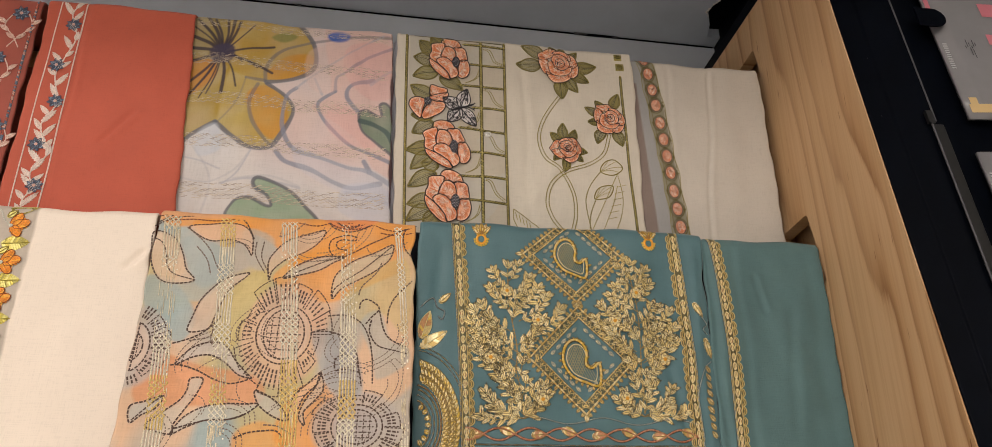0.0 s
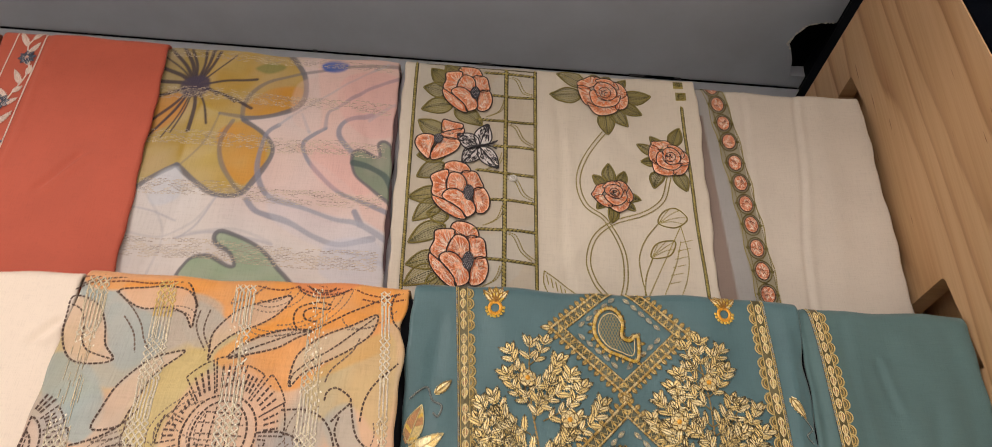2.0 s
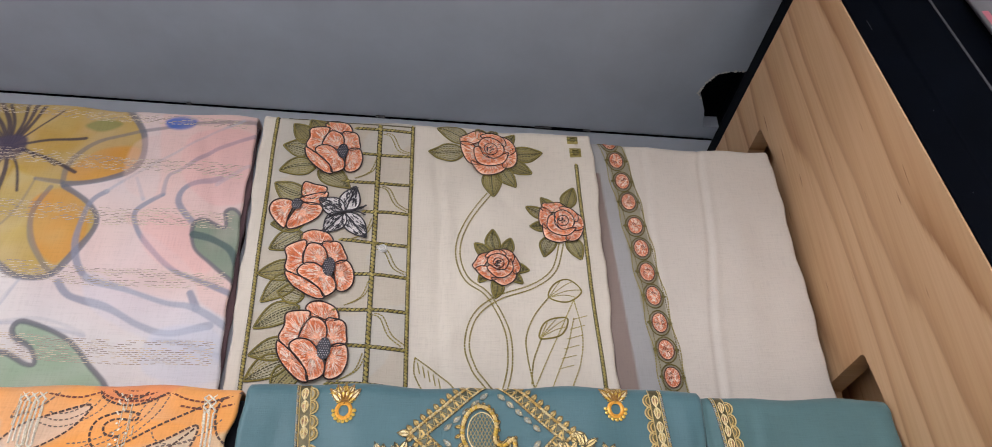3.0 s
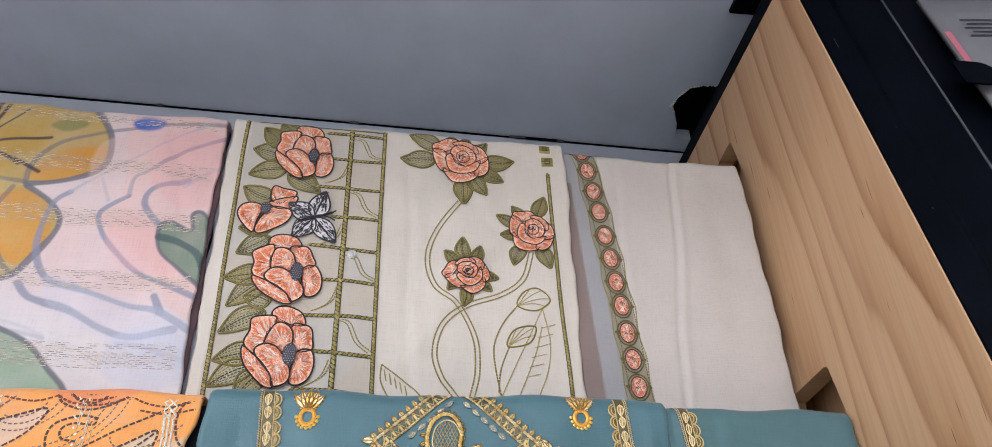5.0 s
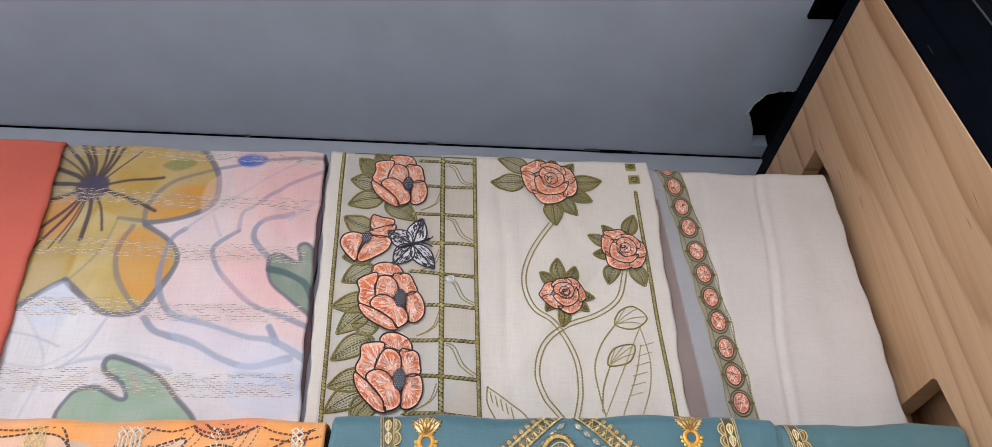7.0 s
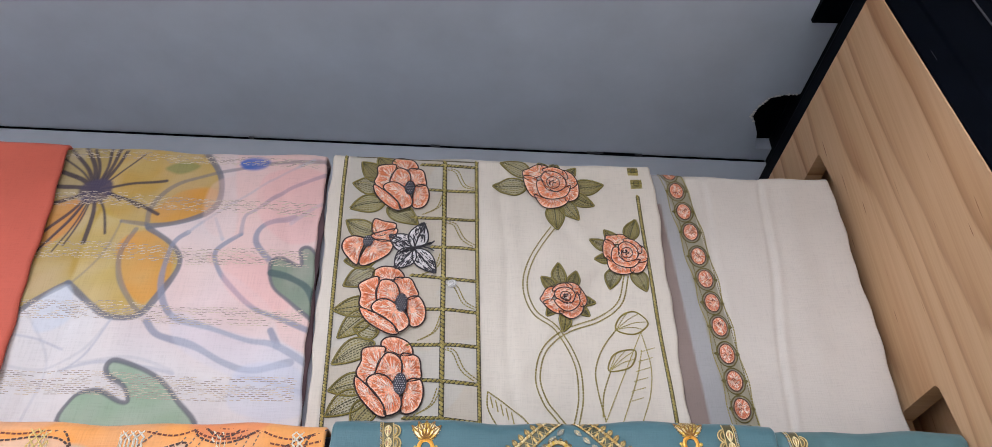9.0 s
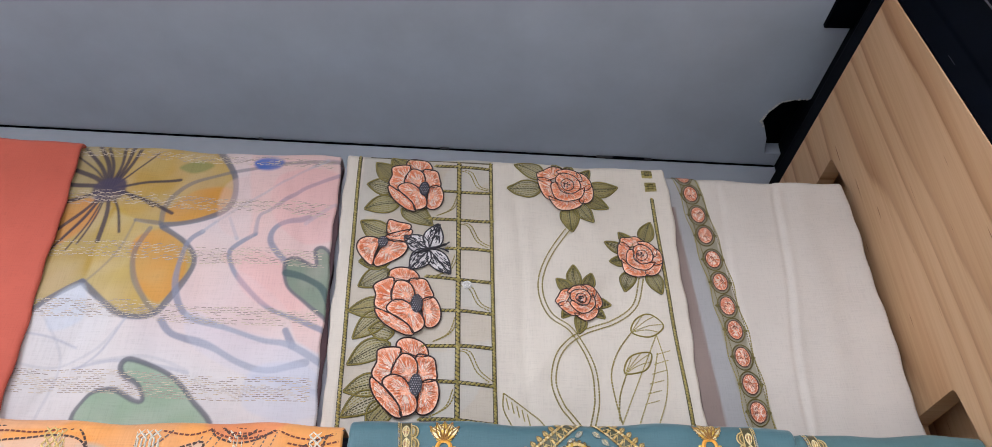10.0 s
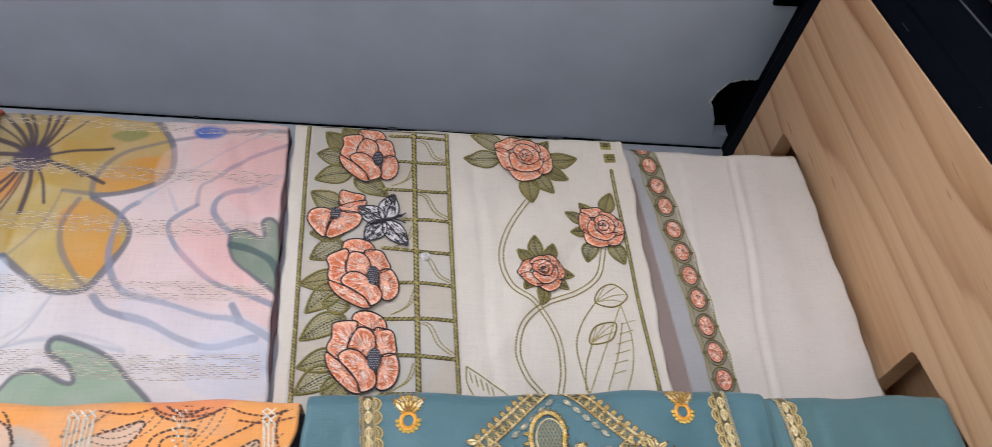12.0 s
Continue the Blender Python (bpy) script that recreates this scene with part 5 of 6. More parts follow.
# ---------------------------------------------------------------- multicoloured print with dashed drawing and gold stripes
def printed_length():
    cloth = Cloth((-0.3535, -0.341), (-0.0995, -0.0955), 1.7435, 1.30, -0.0455, 0.03, 0.010, 0.0012, 51, 0.17, 0.02, [(-0.2, 1.72, -0.3, 1.62, 0.0012, 0.008), (-0.13, 1.70, -0.2, 1.56, 0.001, 0.007)], nick=(1.708, 0.006))
    suit = thing("printed_fabric", (-0.22, -0.02, 1.4), "orange, grey and blue printed cloth with dashed flowers, gold stripes", "fabric", "hanging cloths")
    grey, blue, orange, peach, olive, rust = (0.54, 0.465, 0.385), (0.35, 0.45, 0.455), (0.88, 0.35, 0.06), (0.8, 0.49, 0.3), (0.62, 0.48, 0.2), (0.74, 0.31, 0.14)
    leaves = {
        "a": mm(-355, 217, -346, 218, -333, 211, -324, 196, -318, 180, -308, 168, -322, 164, -337, 166, -346, 175, -352, 189, -354, 203),
        "b": mm(-323, 226, -303, 229, -286, 231, -270, 228, -261, 217, -259, 204, -259, 196, -267, 207, -281, 212, -298, 210, -312, 216),
        "c": mm(-191, 228, -208, 223, -226, 214, -238, 200, -242, 188, -239, 170, -237, 181, -226, 193, -211, 201, -197, 214),
        "d": mm(-170, 199, -189, 199, -203, 194, -216, 185, -226, 173, -211, 177, -193, 184, -181, 192),
        "f": mm(-123, 215, -141, 204, -160, 195, -175, 181, -179, 168, -178, 154, -170, 164, -153, 175, -137, 186, -125, 199),
        "j": mm(-309, 85, -300, 98, -288, 105, -275, 106, -265, 100, -257, 89, -246, 78, -241, 73, -253, 76, -266, 87, -280, 94, -295, 92),
        "m": mm(-283, 72, -294, 72, -295, 62, -300, 52, -314, 39, -322, 29, -301, 23, -300, 32, -293, 46, -286, 59),
        "n": mm(-338, 46, -326, 51, -313, 56, -317, 45, -327, 39, -335, 32),
        "o": mm(-301, 23, -293, 38, -278, 47, -259, 50, -244, 50, -232, 50, -242, 41, -256, 36, -275, 35, -290, 29),
        "p": mm(-236, 62, -232, 50, -219, 40, -206, 36, -211, 47, -222, 56),
        "r": mm(-181, 80, -193, 68, -203, 57, -204, 45, -206, 36, -198, 45, -193, 58, -183, 69),
        "t": mm(-181, 80, -177, 65, -184, 54, -192, 44, -190, 32, -196, 40, -192, 54, -184, 67),
        "g": mm(-258, 177, -277, 172, -289, 161, -298, 148, -302, 132, -304, 116, -287, 119, -283, 131, -279, 147, -272, 162),
    }
    suns = [((-0.218, 1.616), 0.018, 0.0245, 0.0245, 0.029, 0.041, 0.053), ((-0.145, 1.532), 0.0175, 0.015, 0.0225, 0.0195, 0.042, 0.034), ((-0.352, 1.6), 0.012, 0.014, 0.018, 0.024, 0.036, 0.042)]

    def dye(x, z):
        d = Dye(x, z, grey)
        n = [soft_noise(x, z, 38, s) for s in (61, 62, 63, 64)]
        d.lay(np.clip((n[0] - 0.45) * 5, 0, 1), peach, 0.8)
        d.lay(np.clip((n[1] - 0.55) * 5, 0, 1) * np.clip((-0.19 - x) / 0.05, 0, 1), blue, 0.85)
        d.lay(np.clip((n[2] - 0.55) * 5, 0, 1), olive, 0.7)
        d.wash(mm(-350, 260, -345, 228, -300, 226, -250, 216, -215, 186, -185, 192, -160, 200, -98, 215, -95, 260), orange, 0.9, 0, 1)
        d.wash(mm(-235, 170, -215, 195, -175, 215, -130, 215, -110, 190, -150, 165, -185, 150), orange, 0.75, 0, 2)
        d.wash(mm(-320, 232, -270, 234, -262, 215, -300, 212), orange, 0.8, 0, 3)
        d.wash(mm(-270, 225, -240, 215, -245, 180, -262, 190), (0.5, 0.45, 0.38), 0.8, 0, 4)
        d.wash(mm(-352, 170, -325, 165, -300, 130, -312, 105, -345, 135), blue, 0.8, 0, 5)
        d.wash(mm(-325, 215, -290, 205, -275, 180, -300, 160, -318, 185), blue, 0.7, 0, 6)
        d.wash(mm(-265, 170, -240, 178, -240, 150, -262, 100, -280, 110), olive, 0.9, 0, 7)
        d.wash(mm(-165, 160, -110, 200, -105, 120, -130, 140, -155, 130), olive, 0.6, 0, 8)
        d.wash(mm(-335, 95, -285, 84, -235, 74, -232, 50, -280, 48, -335, 50), rust, 0.8, 0, 9)
        d.wash(mm(-205, 60, -175, 70, -160, 30, -185, 10, -215, 20), orange, 0.7, 0, 10)
        d.wash(mm(-250, 20, -225, 35, -200, 10, -230, -20), orange, 0.7, 0, 11)
        d.wash(mm(-175, 115, -150, 100, -145, 60, -175, 70), (0.36, 0.33, 0.34), 0.8, 0, 12)
        for (cx, cz), a, b, c, e, f, g in suns:
            r = np.hypot((x - cx) / f, (z - cz) / g)
            tone = (0.8, 0.5, 0.34) if cx > -0.3 and cz > 1.58 else (0.52, 0.46, 0.42)
            d.lay(np.clip((1 - r) * 8, 0, 1), tone, 0.75)
            d.lay(np.clip((1 - np.hypot((x - cx) / c, (z - cz) / e)) * 8, 0, 1), (0.74, 0.54, 0.42) if cz > 1.58 else (0.5, 0.44, 0.42), 0.6)
        d.wash(mm(-190, 246, -188, 236, -178, 231, -166, 229, -153, 232, -144, 238, -142, 246), (0.78, 0.25, 0.1), 0.85, 0, 28)
        d.wash(mm(-352, 246, -350, 234, -320, 236, -290, 236, -285, 246), (0.8, 0.42, 0.22), 0.7, 0, 29)
        # rust field under the long wavy line, grey blue field over it
        d.wash(mm(-313, 84, -288, 79, -260, 68, -239, 74, -233, 50, -260, 50, -280, 47, -290, 60), (0.82, 0.38, 0.2), 0.8, 0, 23)
        d.wash(mm(-325, 225, -309, 212, -290, 184, -281, 172, -300, 146, -330, 160, -318, 180, -333, 211), (0.42, 0.46, 0.44), 0.75, 0, 24)
        d.wash(mm(-193, 119, -164, 115, -147, 83, -144, 60, -168, 60, -180, 80), (0.42, 0.41, 0.4), 0.7, 0, 25)
        d.wash(mm(-132, 143, -120, 114, -104, 106, -104, 90, -130, 75, -136, 97, -149, 130), (0.44, 0.46, 0.42), 0.7, 0, 26)
        d.wash(mm(-276, 170, -262, 172, -244, 170, -262, 110, -282, 112, -287, 128), (0.66, 0.52, 0.24), 0.7, 0, 27)
        tones = {"a": (0.74, 0.53, 0.37), "b": (0.76, 0.50, 0.34), "c": (0.7, 0.5, 0.36), "d": (0.55, 0.5, 0.42), "f": (0.66, 0.53, 0.37), "j": (0.6, 0.52, 0.46), "m": (0.62, 0.52, 0.42), "n": (0.55, 0.51, 0.45), "o": (0.56, 0.53, 0.46), "p": (0.58, 0.53, 0.45), "r": peach, "t": (0.68, 0.5, 0.36), "g": (0.7, 0.54, 0.42)}
        for k, ring in leaves.items():
            d.wash(ring, tones[k], 0.88, 0, 21)
        return d.c

    cloth.body("cloth", cloth_material("printed_silk", grey, 0.6, 520, 0.45, 0.14, 0.2, True), suit, 0.0012, dye)
    rnd = random.Random(33)
    ink = (0.1, 0.06, 0.047)
    pale = (0.2, 0.14, 0.11)
    for ring in leaves.values():
        t = Thread(cloth, 0.0002)
        t.dashes(curve(ring, 8, True), 0.0014, ink, 0.003, 0.0009, 0.0001, 0.0002)
        t.make("dashed_leaf", INK, suit)
    ribs = [mm(-353, 211, -345, 207, -339, 195, -336, 183, -328, 174, -308, 168), mm(-170, 199, -192, 192, -225, 173), mm(-124, 213, -148, 188, -175, 166, -178, 155), mm(-334, 34, -323, 47, -313, 56)]
    lines = [mm(-355, 224, -340, 234, -320, 238, -301, 239, -279, 238, -269, 232, -259, 214), mm(-352, 229, -338, 239, -327, 240), mm(-278, 235, -266, 240, -249, 243, -230, 239, -229, 235), mm(-159, 222, -170, 224, -183, 219, -186, 210, -182, 201, -172, 199, -157, 207, -141, 217, -122, 228, -105, 237), mm(-168, 207, -177, 209, -179, 215, -173, 219, -161, 218, -160, 222), mm(-188, 238, -183, 232, -169, 228, -155, 231, -145, 238), mm(-180, 239, -174, 234, -163, 233, -156, 240), mm(-100, 239, -110, 234, -113, 223, -110, 210, -104, 203), mm(-151, 144, -150, 151, -144, 154, -134, 148, -133, 143, -139, 136, -144, 129), mm(-124, 130, -123, 144, -117, 158, -102, 175), mm(-313, 84, -303, 84, -288, 79, -274, 72, -260, 68, -248, 70, -239, 74), mm(-315, 104, -301, 109, -291, 115, -283, 123, -277, 132), mm(-169, 84, -169, 93, -161, 98, -152, 94, -147, 83, -144, 69), mm(-168, 82, -157, 84, -146, 81), mm(-193, 119, -177, 120, -164, 115, -152, 103, -147, 83), mm(-180, 136, -163, 137, -149, 130, -141, 117, -136, 97, -134, 71), mm(-139, 133, -140, 121, -132, 108, -116, 103, -104, 100), mm(-132, 143, -127, 124, -120, 114, -105, 106), mm(-248, 20, -238, 25, -224, 27, -214, 27, -208, 22), mm(-299, 28, -275, 35, -256, 36, -242, 41)]
    faint = [mm(-325, 225, -309, 212, -297, 198, -290, 184, -281, 172), mm(-256, 211, -255, 196, -244, 178), mm(-249, 212, -249, 194, -240, 178), mm(-212, 236, -223, 224, -235, 218), mm(-133, 194, -137, 183, -150, 168, -153, 158), mm(-312, 204, -300, 190, -294, 174), mm(-225, 32, -213, 31, -200, 24), mm(-283, 123, -284, 112, -301, 107)]
    for family, width, tone in ((ribs, 0.0012, ink), (lines, 0.0014, ink), (faint, 0.0012, pale)):
        for line in family:
            t = Thread(cloth, 0.0002)
            t.dashes(curve(line, 8), width, tone, 0.003, 0.0009, 0.0001, 0.0002)
            t.make("dashed_line", INK, suit)
    # half flowers, loops and leaf tips cut by the fold
    t = Thread(cloth, 0.0002)
    wine = (0.2, 0.06, 0.035)
    for k in range(7):
        x = -0.272 + 0.0068 * k
        t.dashes([(x, 1.7345), (x * 0.8 - 0.0505, 1.7425)], 0.0014, ink, 0.0028, 0.001, 0.0001, 0.0002)
    for rx, rz in ((0.024, 0.0115), (0.017, 0.008), (0.009, 0.0042)):
        t.dashes([(-0.166 + rx * math.cos(q), 1.7425 + rz * math.sin(q)) for q in [math.pi * (1 + k / 16) for k in range(17)]], 0.0014, wine, 0.0024, 0.0009, 0.0001, 0.0002)
    for flat in ((-352, 236, -330, 241, -308, 242, -286, 240), (-346, 231, -322, 234, -300, 233, -280, 236), (-236, 242, -220, 236, -200, 233, -186, 238), (-228, 242, -212, 239, -198, 238), (-148, 240, -134, 233, -118, 231, -104, 236), (-142, 242, -130, 238, -116, 237, -106, 241), (-136, 228, -120, 226, -103, 230)):
        t.dashes(curve(mm(*flat), 6), 0.0013, wine, 0.0028, 0.0009, 0.0001, 0.0002)
    t.make("dashed_fold_drawing", INK, suit)
    for (cx, cz), a, b, c, e, f, g in suns:
        t = Thread(cloth, 0.0002)

        def arc(rx, rz, start=0, end=6.2832, n=40):
            return [(cx + rx * math.cos(start + (end - start) * k / n), cz + rz * math.sin(start + (end - start) * k / n)) for k in range(n + 1)]

        def clip(line):
            return [p for p in line if p[0] > cloth.edge(cloth.left, p[1]) + 0.002]

        for rx, rz in ((a, b), (c, e)):
            t.dashes(clip(arc(rx, rz)) or arc(rx, rz), 0.0014, ink, 0.003, 0.0009, 0.0001, 0.0002)
        for i in (-2, -1, 0, 1, 2):
            x = cx + a * i * 0.32
            hz = b * math.sqrt(max(0, 1 - (i * 0.32) ** 2)) * 0.85
            if x > -0.345:
                t.dashes([(x, cz - hz), (x, cz + hz)], 0.001, ink, 0.0022, 0.0012, 0.0001, 0.0002)
            z = cz + b * i * 0.32
            hx = a * math.sqrt(max(0, 1 - (i * 0.32) ** 2)) * 0.85
            if cx - hx > -0.345:
                t.dashes([(cx - hx, z), (cx + hx, z)], 0.001, ink, 0.003, 0.001, 0.0001, 0.0002)
        blocks = 13
        for k in range(blocks):
            s, q = 6.2832 * (k + rnd.uniform(-0.1, 0.15)) / blocks, 6.2832 * (k + rnd.uniform(0.82, 1.05)) / blocks
            u = [rnd.uniform(0.78, 1.12)] * 2
            outer = [(cx + f * u[0] * math.cos(s + (q - s) * i / 4), cz + g * u[0] * math.sin(s + (q - s) * i / 4)) for i in range(5)]
            inner = [(cx + c * 1.08 * math.cos(v), cz + e * 1.08 * math.sin(v)) for v in (s, q)]
            ring = [inner[0]] + outer + [inner[1]]
            if min(p[0] for p in ring) > -0.347 and max(p[0] for p in ring) < -0.103:
                t.dashes(ring, 0.0011, ink, 0.0026, 0.0009, 0.0001, 0.0002)
            for i in (0.25, 0.5, 0.75):
                v = s + (q - s) * i
                p0 = (cx + (c * 1.2) * math.cos(v), cz + e * 1.2 * math.sin(v))
                p1 = (cx + f * 0.9 * u[0] * math.cos(v), cz + g * 0.9 * u[0] * math.sin(v))
                if min(p0[0], p1[0]) > -0.347 and max(p0[0], p1[0]) < -0.103:
                    t.dashes([p0, p1], 0.0015, ink, 0.0034, 0.001, 0.0001, 0.0002)
        t.make("dashed_sunflower", INK, suit, "dark dashed drawing of a sunflower")
    # finer second drawing: families of dashed arcs in the ground
    for k in range(34):
        t = Thread(cloth, 0.0001)
        x, z, a = rnd.uniform(-0.335, -0.115), rnd.uniform(1.5, 1.735), rnd.uniform(0, 6.28)
        r, sweep = rnd.uniform(0.012, 0.03), rnd.uniform(0.25, 0.4)
        for j in range(rnd.choice((1, 2, 3, 3))):
            q = r + 0.0042 * j
            line = [(x + q * math.cos(a + sweep * i) * (1 + 0.08 * i), z + q * math.sin(a + sweep * i)) for i in range(6)]
            line = [p for p in line if -0.345 < p[0] < -0.106 and p[1] < 1.741]
            if len(line) > 2:
                t.dashes(curve(line, 4), 0.0009, pale, 0.0019, 0.0011, 0.0, 0.0001)
        if t.f:
            t.make("dashed_arc", INK, suit)
    # woven cream and gold stripes: five floats each, by turns straight bars and a net of crossing threads
    stripes = [mm(-341, 240, -329, 145, -320, 71, -315, 20), mm(-287, 241, -277, 147, -269, 73, -263, 20), mm(-228, 241, -217, 150, -209, 76, -203, 20), mm(-168, 241, -161, 140, -157, 84, -154, 20), mm(-119, 238, -109, 142, -103, 51, -102, 20)]
    for number, line in enumerate(stripes):
        pts = curve(line + [(line[-1][0] + 0.004, 1.42)], 80)
        t = Thread(cloth, 0.0003)
        count = 6 if number < 4 else 3
        gap = 0.0026
        run, spans = 0.0, []
        for a, b in zip(pts[:-1], pts[1:]):
            run += math.hypot(b[0] - a[0], b[1] - a[1])
            spans.append(run)
        spans.append(run)
        shift = rnd.random() * 0.03
        for s in range(count):
            off = (s - (count - 1) / 2) * gap
            piece, tone = [], None
            for k, p in enumerate(pts):
                at = spans[k]
                net = math.sin((at + shift) * 6.2832 / 0.062) > -0.15
                saw = abs(((at / 0.0058 + 0.15 * math.sin(at * 210)) % 1.0) * 2 - 1) - 0.5
                sway = (0.0026 * saw if s % 2 else -0.0026 * saw) if net else 0.0
                bold = soft_noise(np.array([line[0][0] * 7 + s * 0.004]), np.array([p[1]]), 46, 90)[0]
                gold = soft_noise(np.array([line[0][0] * 3]), np.array([p[1]]), 34, 70 + number)[0]
                color = (0.9, 0.66, 0.24) if gold > 0.6 else ((0.95, 0.88, 0.73) if gold > 0.2 else (0.88, 0.77, 0.58))
                if bold < 0.22 + 0.1 * math.sin(at * 900 + s * 2.1) or p[1] > 1.737:
                    t.strip(piece, 0.0012, tone, 0.0, 0.0005)
                    piece = []
                    continue
                piece.append((p[0] + off + sway, p[1]))
                if tone != color:
                    t.strip(piece[:], 0.0012, tone or color, 0.0, 0.0005)
                    piece, tone = [piece[-1]], color
            t.strip(piece, 0.0012, tone, 0.0, 0.0005)
        # thinner floats between them
        for s in range(count * 2):
            off = (rnd.random() - 0.5) * gap * count
            k = rnd.randrange(20)
            while k < len(pts) - 12:
                e = k + rnd.randrange(6, 26)
                if pts[k][1] < 1.735:
                    t.strip([(p[0] + off, p[1]) for p in pts[k:e]], 0.0006, (0.88, 0.78, 0.58), 0.0, 0.0003)
                k = e + rnd.randrange(6, 40)
        t.make("gold_stripe", GOLD, suit, "stripe of cream and gold floats")


printed_length()


# ---------------------------------------------------------------- teal suit with gold embroidery
TEAL = (0.08, 0.168, 0.19)


def shrub(cloth, suit, stem, tips, blooms, rnd):
    """A bush of gold stitches: a short sprig of paired leaves at every tip, bent away from the stem."""
    t = Thread(cloth)
    spine = curve(stem, 10)
    t.dashes(spine, 0.0013, GOLDS[2], 0.003, 0.0006, 0.0002)
    for tip in tips:
        near = min(spine, key=lambda p: abs(p[0] - tip[0]) * 0.3 + abs(p[1] - (tip[1] - 0.01 - 0.5 * abs(tip[0] - p[0]))))
        d = np.array(tip) - np.array(near)
        size = max(float(np.linalg.norm(d)), 1e-6)
        reach = min(size, 0.036)
        b = np.array(tip) - d / size * reach + np.array((0.0, -0.003))
        c = (b + np.array(tip)) / 2 + np.array((0.12 * d[0], -0.0015))
        line = curve([b, c, tip], 12)
        t.strip(line, 0.0009, GOLDS[2], 0.0003)
        steps = max(2, int(reach / 0.0052))
        for k in range(1, steps + 1):
            at = min(len(line) - 1, int(len(line) * k / steps))
            p, before = line[at], line[max(0, at - 3)]
            base = math.atan2(p[1] - before[1] + 0.0007, p[0] - before[0])
            for side in (-1, 1):
                a = base + side * rnd.uniform(0.45, 1.05)
                q = rnd.uniform(0.0085, 0.0118)
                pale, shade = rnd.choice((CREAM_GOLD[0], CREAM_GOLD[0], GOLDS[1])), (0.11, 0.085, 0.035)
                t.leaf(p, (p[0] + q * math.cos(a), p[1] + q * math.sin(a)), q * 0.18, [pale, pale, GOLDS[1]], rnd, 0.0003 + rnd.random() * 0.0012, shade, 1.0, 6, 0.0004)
        a = math.atan2(tip[1] - c[1], tip[0] - c[0])
        t.leaf(tip, (tip[0] + 0.009 * math.cos(a), tip[1] + 0.009 * math.sin(a)), 0.0024, [CREAM_GOLD[0], GOLDS[1]], rnd, 0.001, (0.11, 0.085, 0.035), 1.0, 6, 0.00055)
    for x, z in blooms:
        for k in range(5):
            t.petal((x, z), 72 * k + 20, 0.0066, 0.0036, [CREAM_GOLD[0], GOLDS[1]], rnd, 0.0016, 8, (0.2, 0.13, 0.04), 0.0006)
        t.disc((x, z), 0.0019, 0.0019, AMBER[0], 0.003, 8)
    t.make("gold_shrub", GOLD, suit, "bushy shrub in pale gold thread")


PAISLEY = (-14, 10, -16, -4, -8, -17, 5, -23, 18, -25, 19, -5, 12, -9, 6, -6, 7, 6, 2, 15, -6, 17)


def paisley(cloth, suit, x, z, s, rnd):
    """A bent drop: a thick amber cord, a grey net inside, small teeth along its back, a fringe at the tail."""
    t = Thread(cloth)
    body = [(x + a * s / 1000, z + b * s / 1000) for a, b in zip(PAISLEY[::2], PAISLEY[1::2])]
    ring = curve(body, 8, True)
    t.rope(ring, 0.0034, [AMBER[1], GOLDS[1]], rnd, 0.0018, 0.0006)
    mid = np.mean(np.array(ring), axis=0)
    small = [tuple(mid + (np.array(p) - mid) * 0.8) for p in ring]
    t.strip(small, 0.0009, CREAM_GOLD[0], 0.0004, 0.0004)
    xs, zs = [p[0] for p in ring], [p[1] for p in ring]
    for k in range(11):
        for slope in (-1, 1):
            c = min(xs) + (max(xs) - min(xs)) * k / 15
            line = [(c + slope * 0.5 * (q - mid[1]), q) for q in np.linspace(min(zs), max(zs), 26)]
            keep = inside(np.array([p[0] for p in line]), np.array([p[1] for p in line]), small)
            run = []
            for p, inner in zip(line, keep):
                if inner:
                    run.append(p)
                elif run:
                    t.strip(run, 0.00065, (0.36, 0.32, 0.17), 0.0002, 0.0002)
                    run = []
    for k in range(4, len(ring) - 1, 3):
        p, q = np.array(ring[k]), np.array(ring[k + 1])
        d = (q - p) / max(np.linalg.norm(q - p), 1e-9)
        n = np.array([d[1], -d[0]])
        if inside(np.array([(p + n * 0.003)[0]]), np.array([(p + n * 0.003)[1]]), ring)[0]:
            n = -n
        long = 0.0052 if k < 40 else 0.0028
        t.leaf(p + n * 0.0008, p + n * long + d * 0.001, 0.0012, [AMBER[1], GOLDS[1]], rnd, 0.0003, (0.2, 0.12, 0.03), 1.0, 5, 0.0004)
    t.make("paisley", GOLD, suit, "amber gold paisley motif")


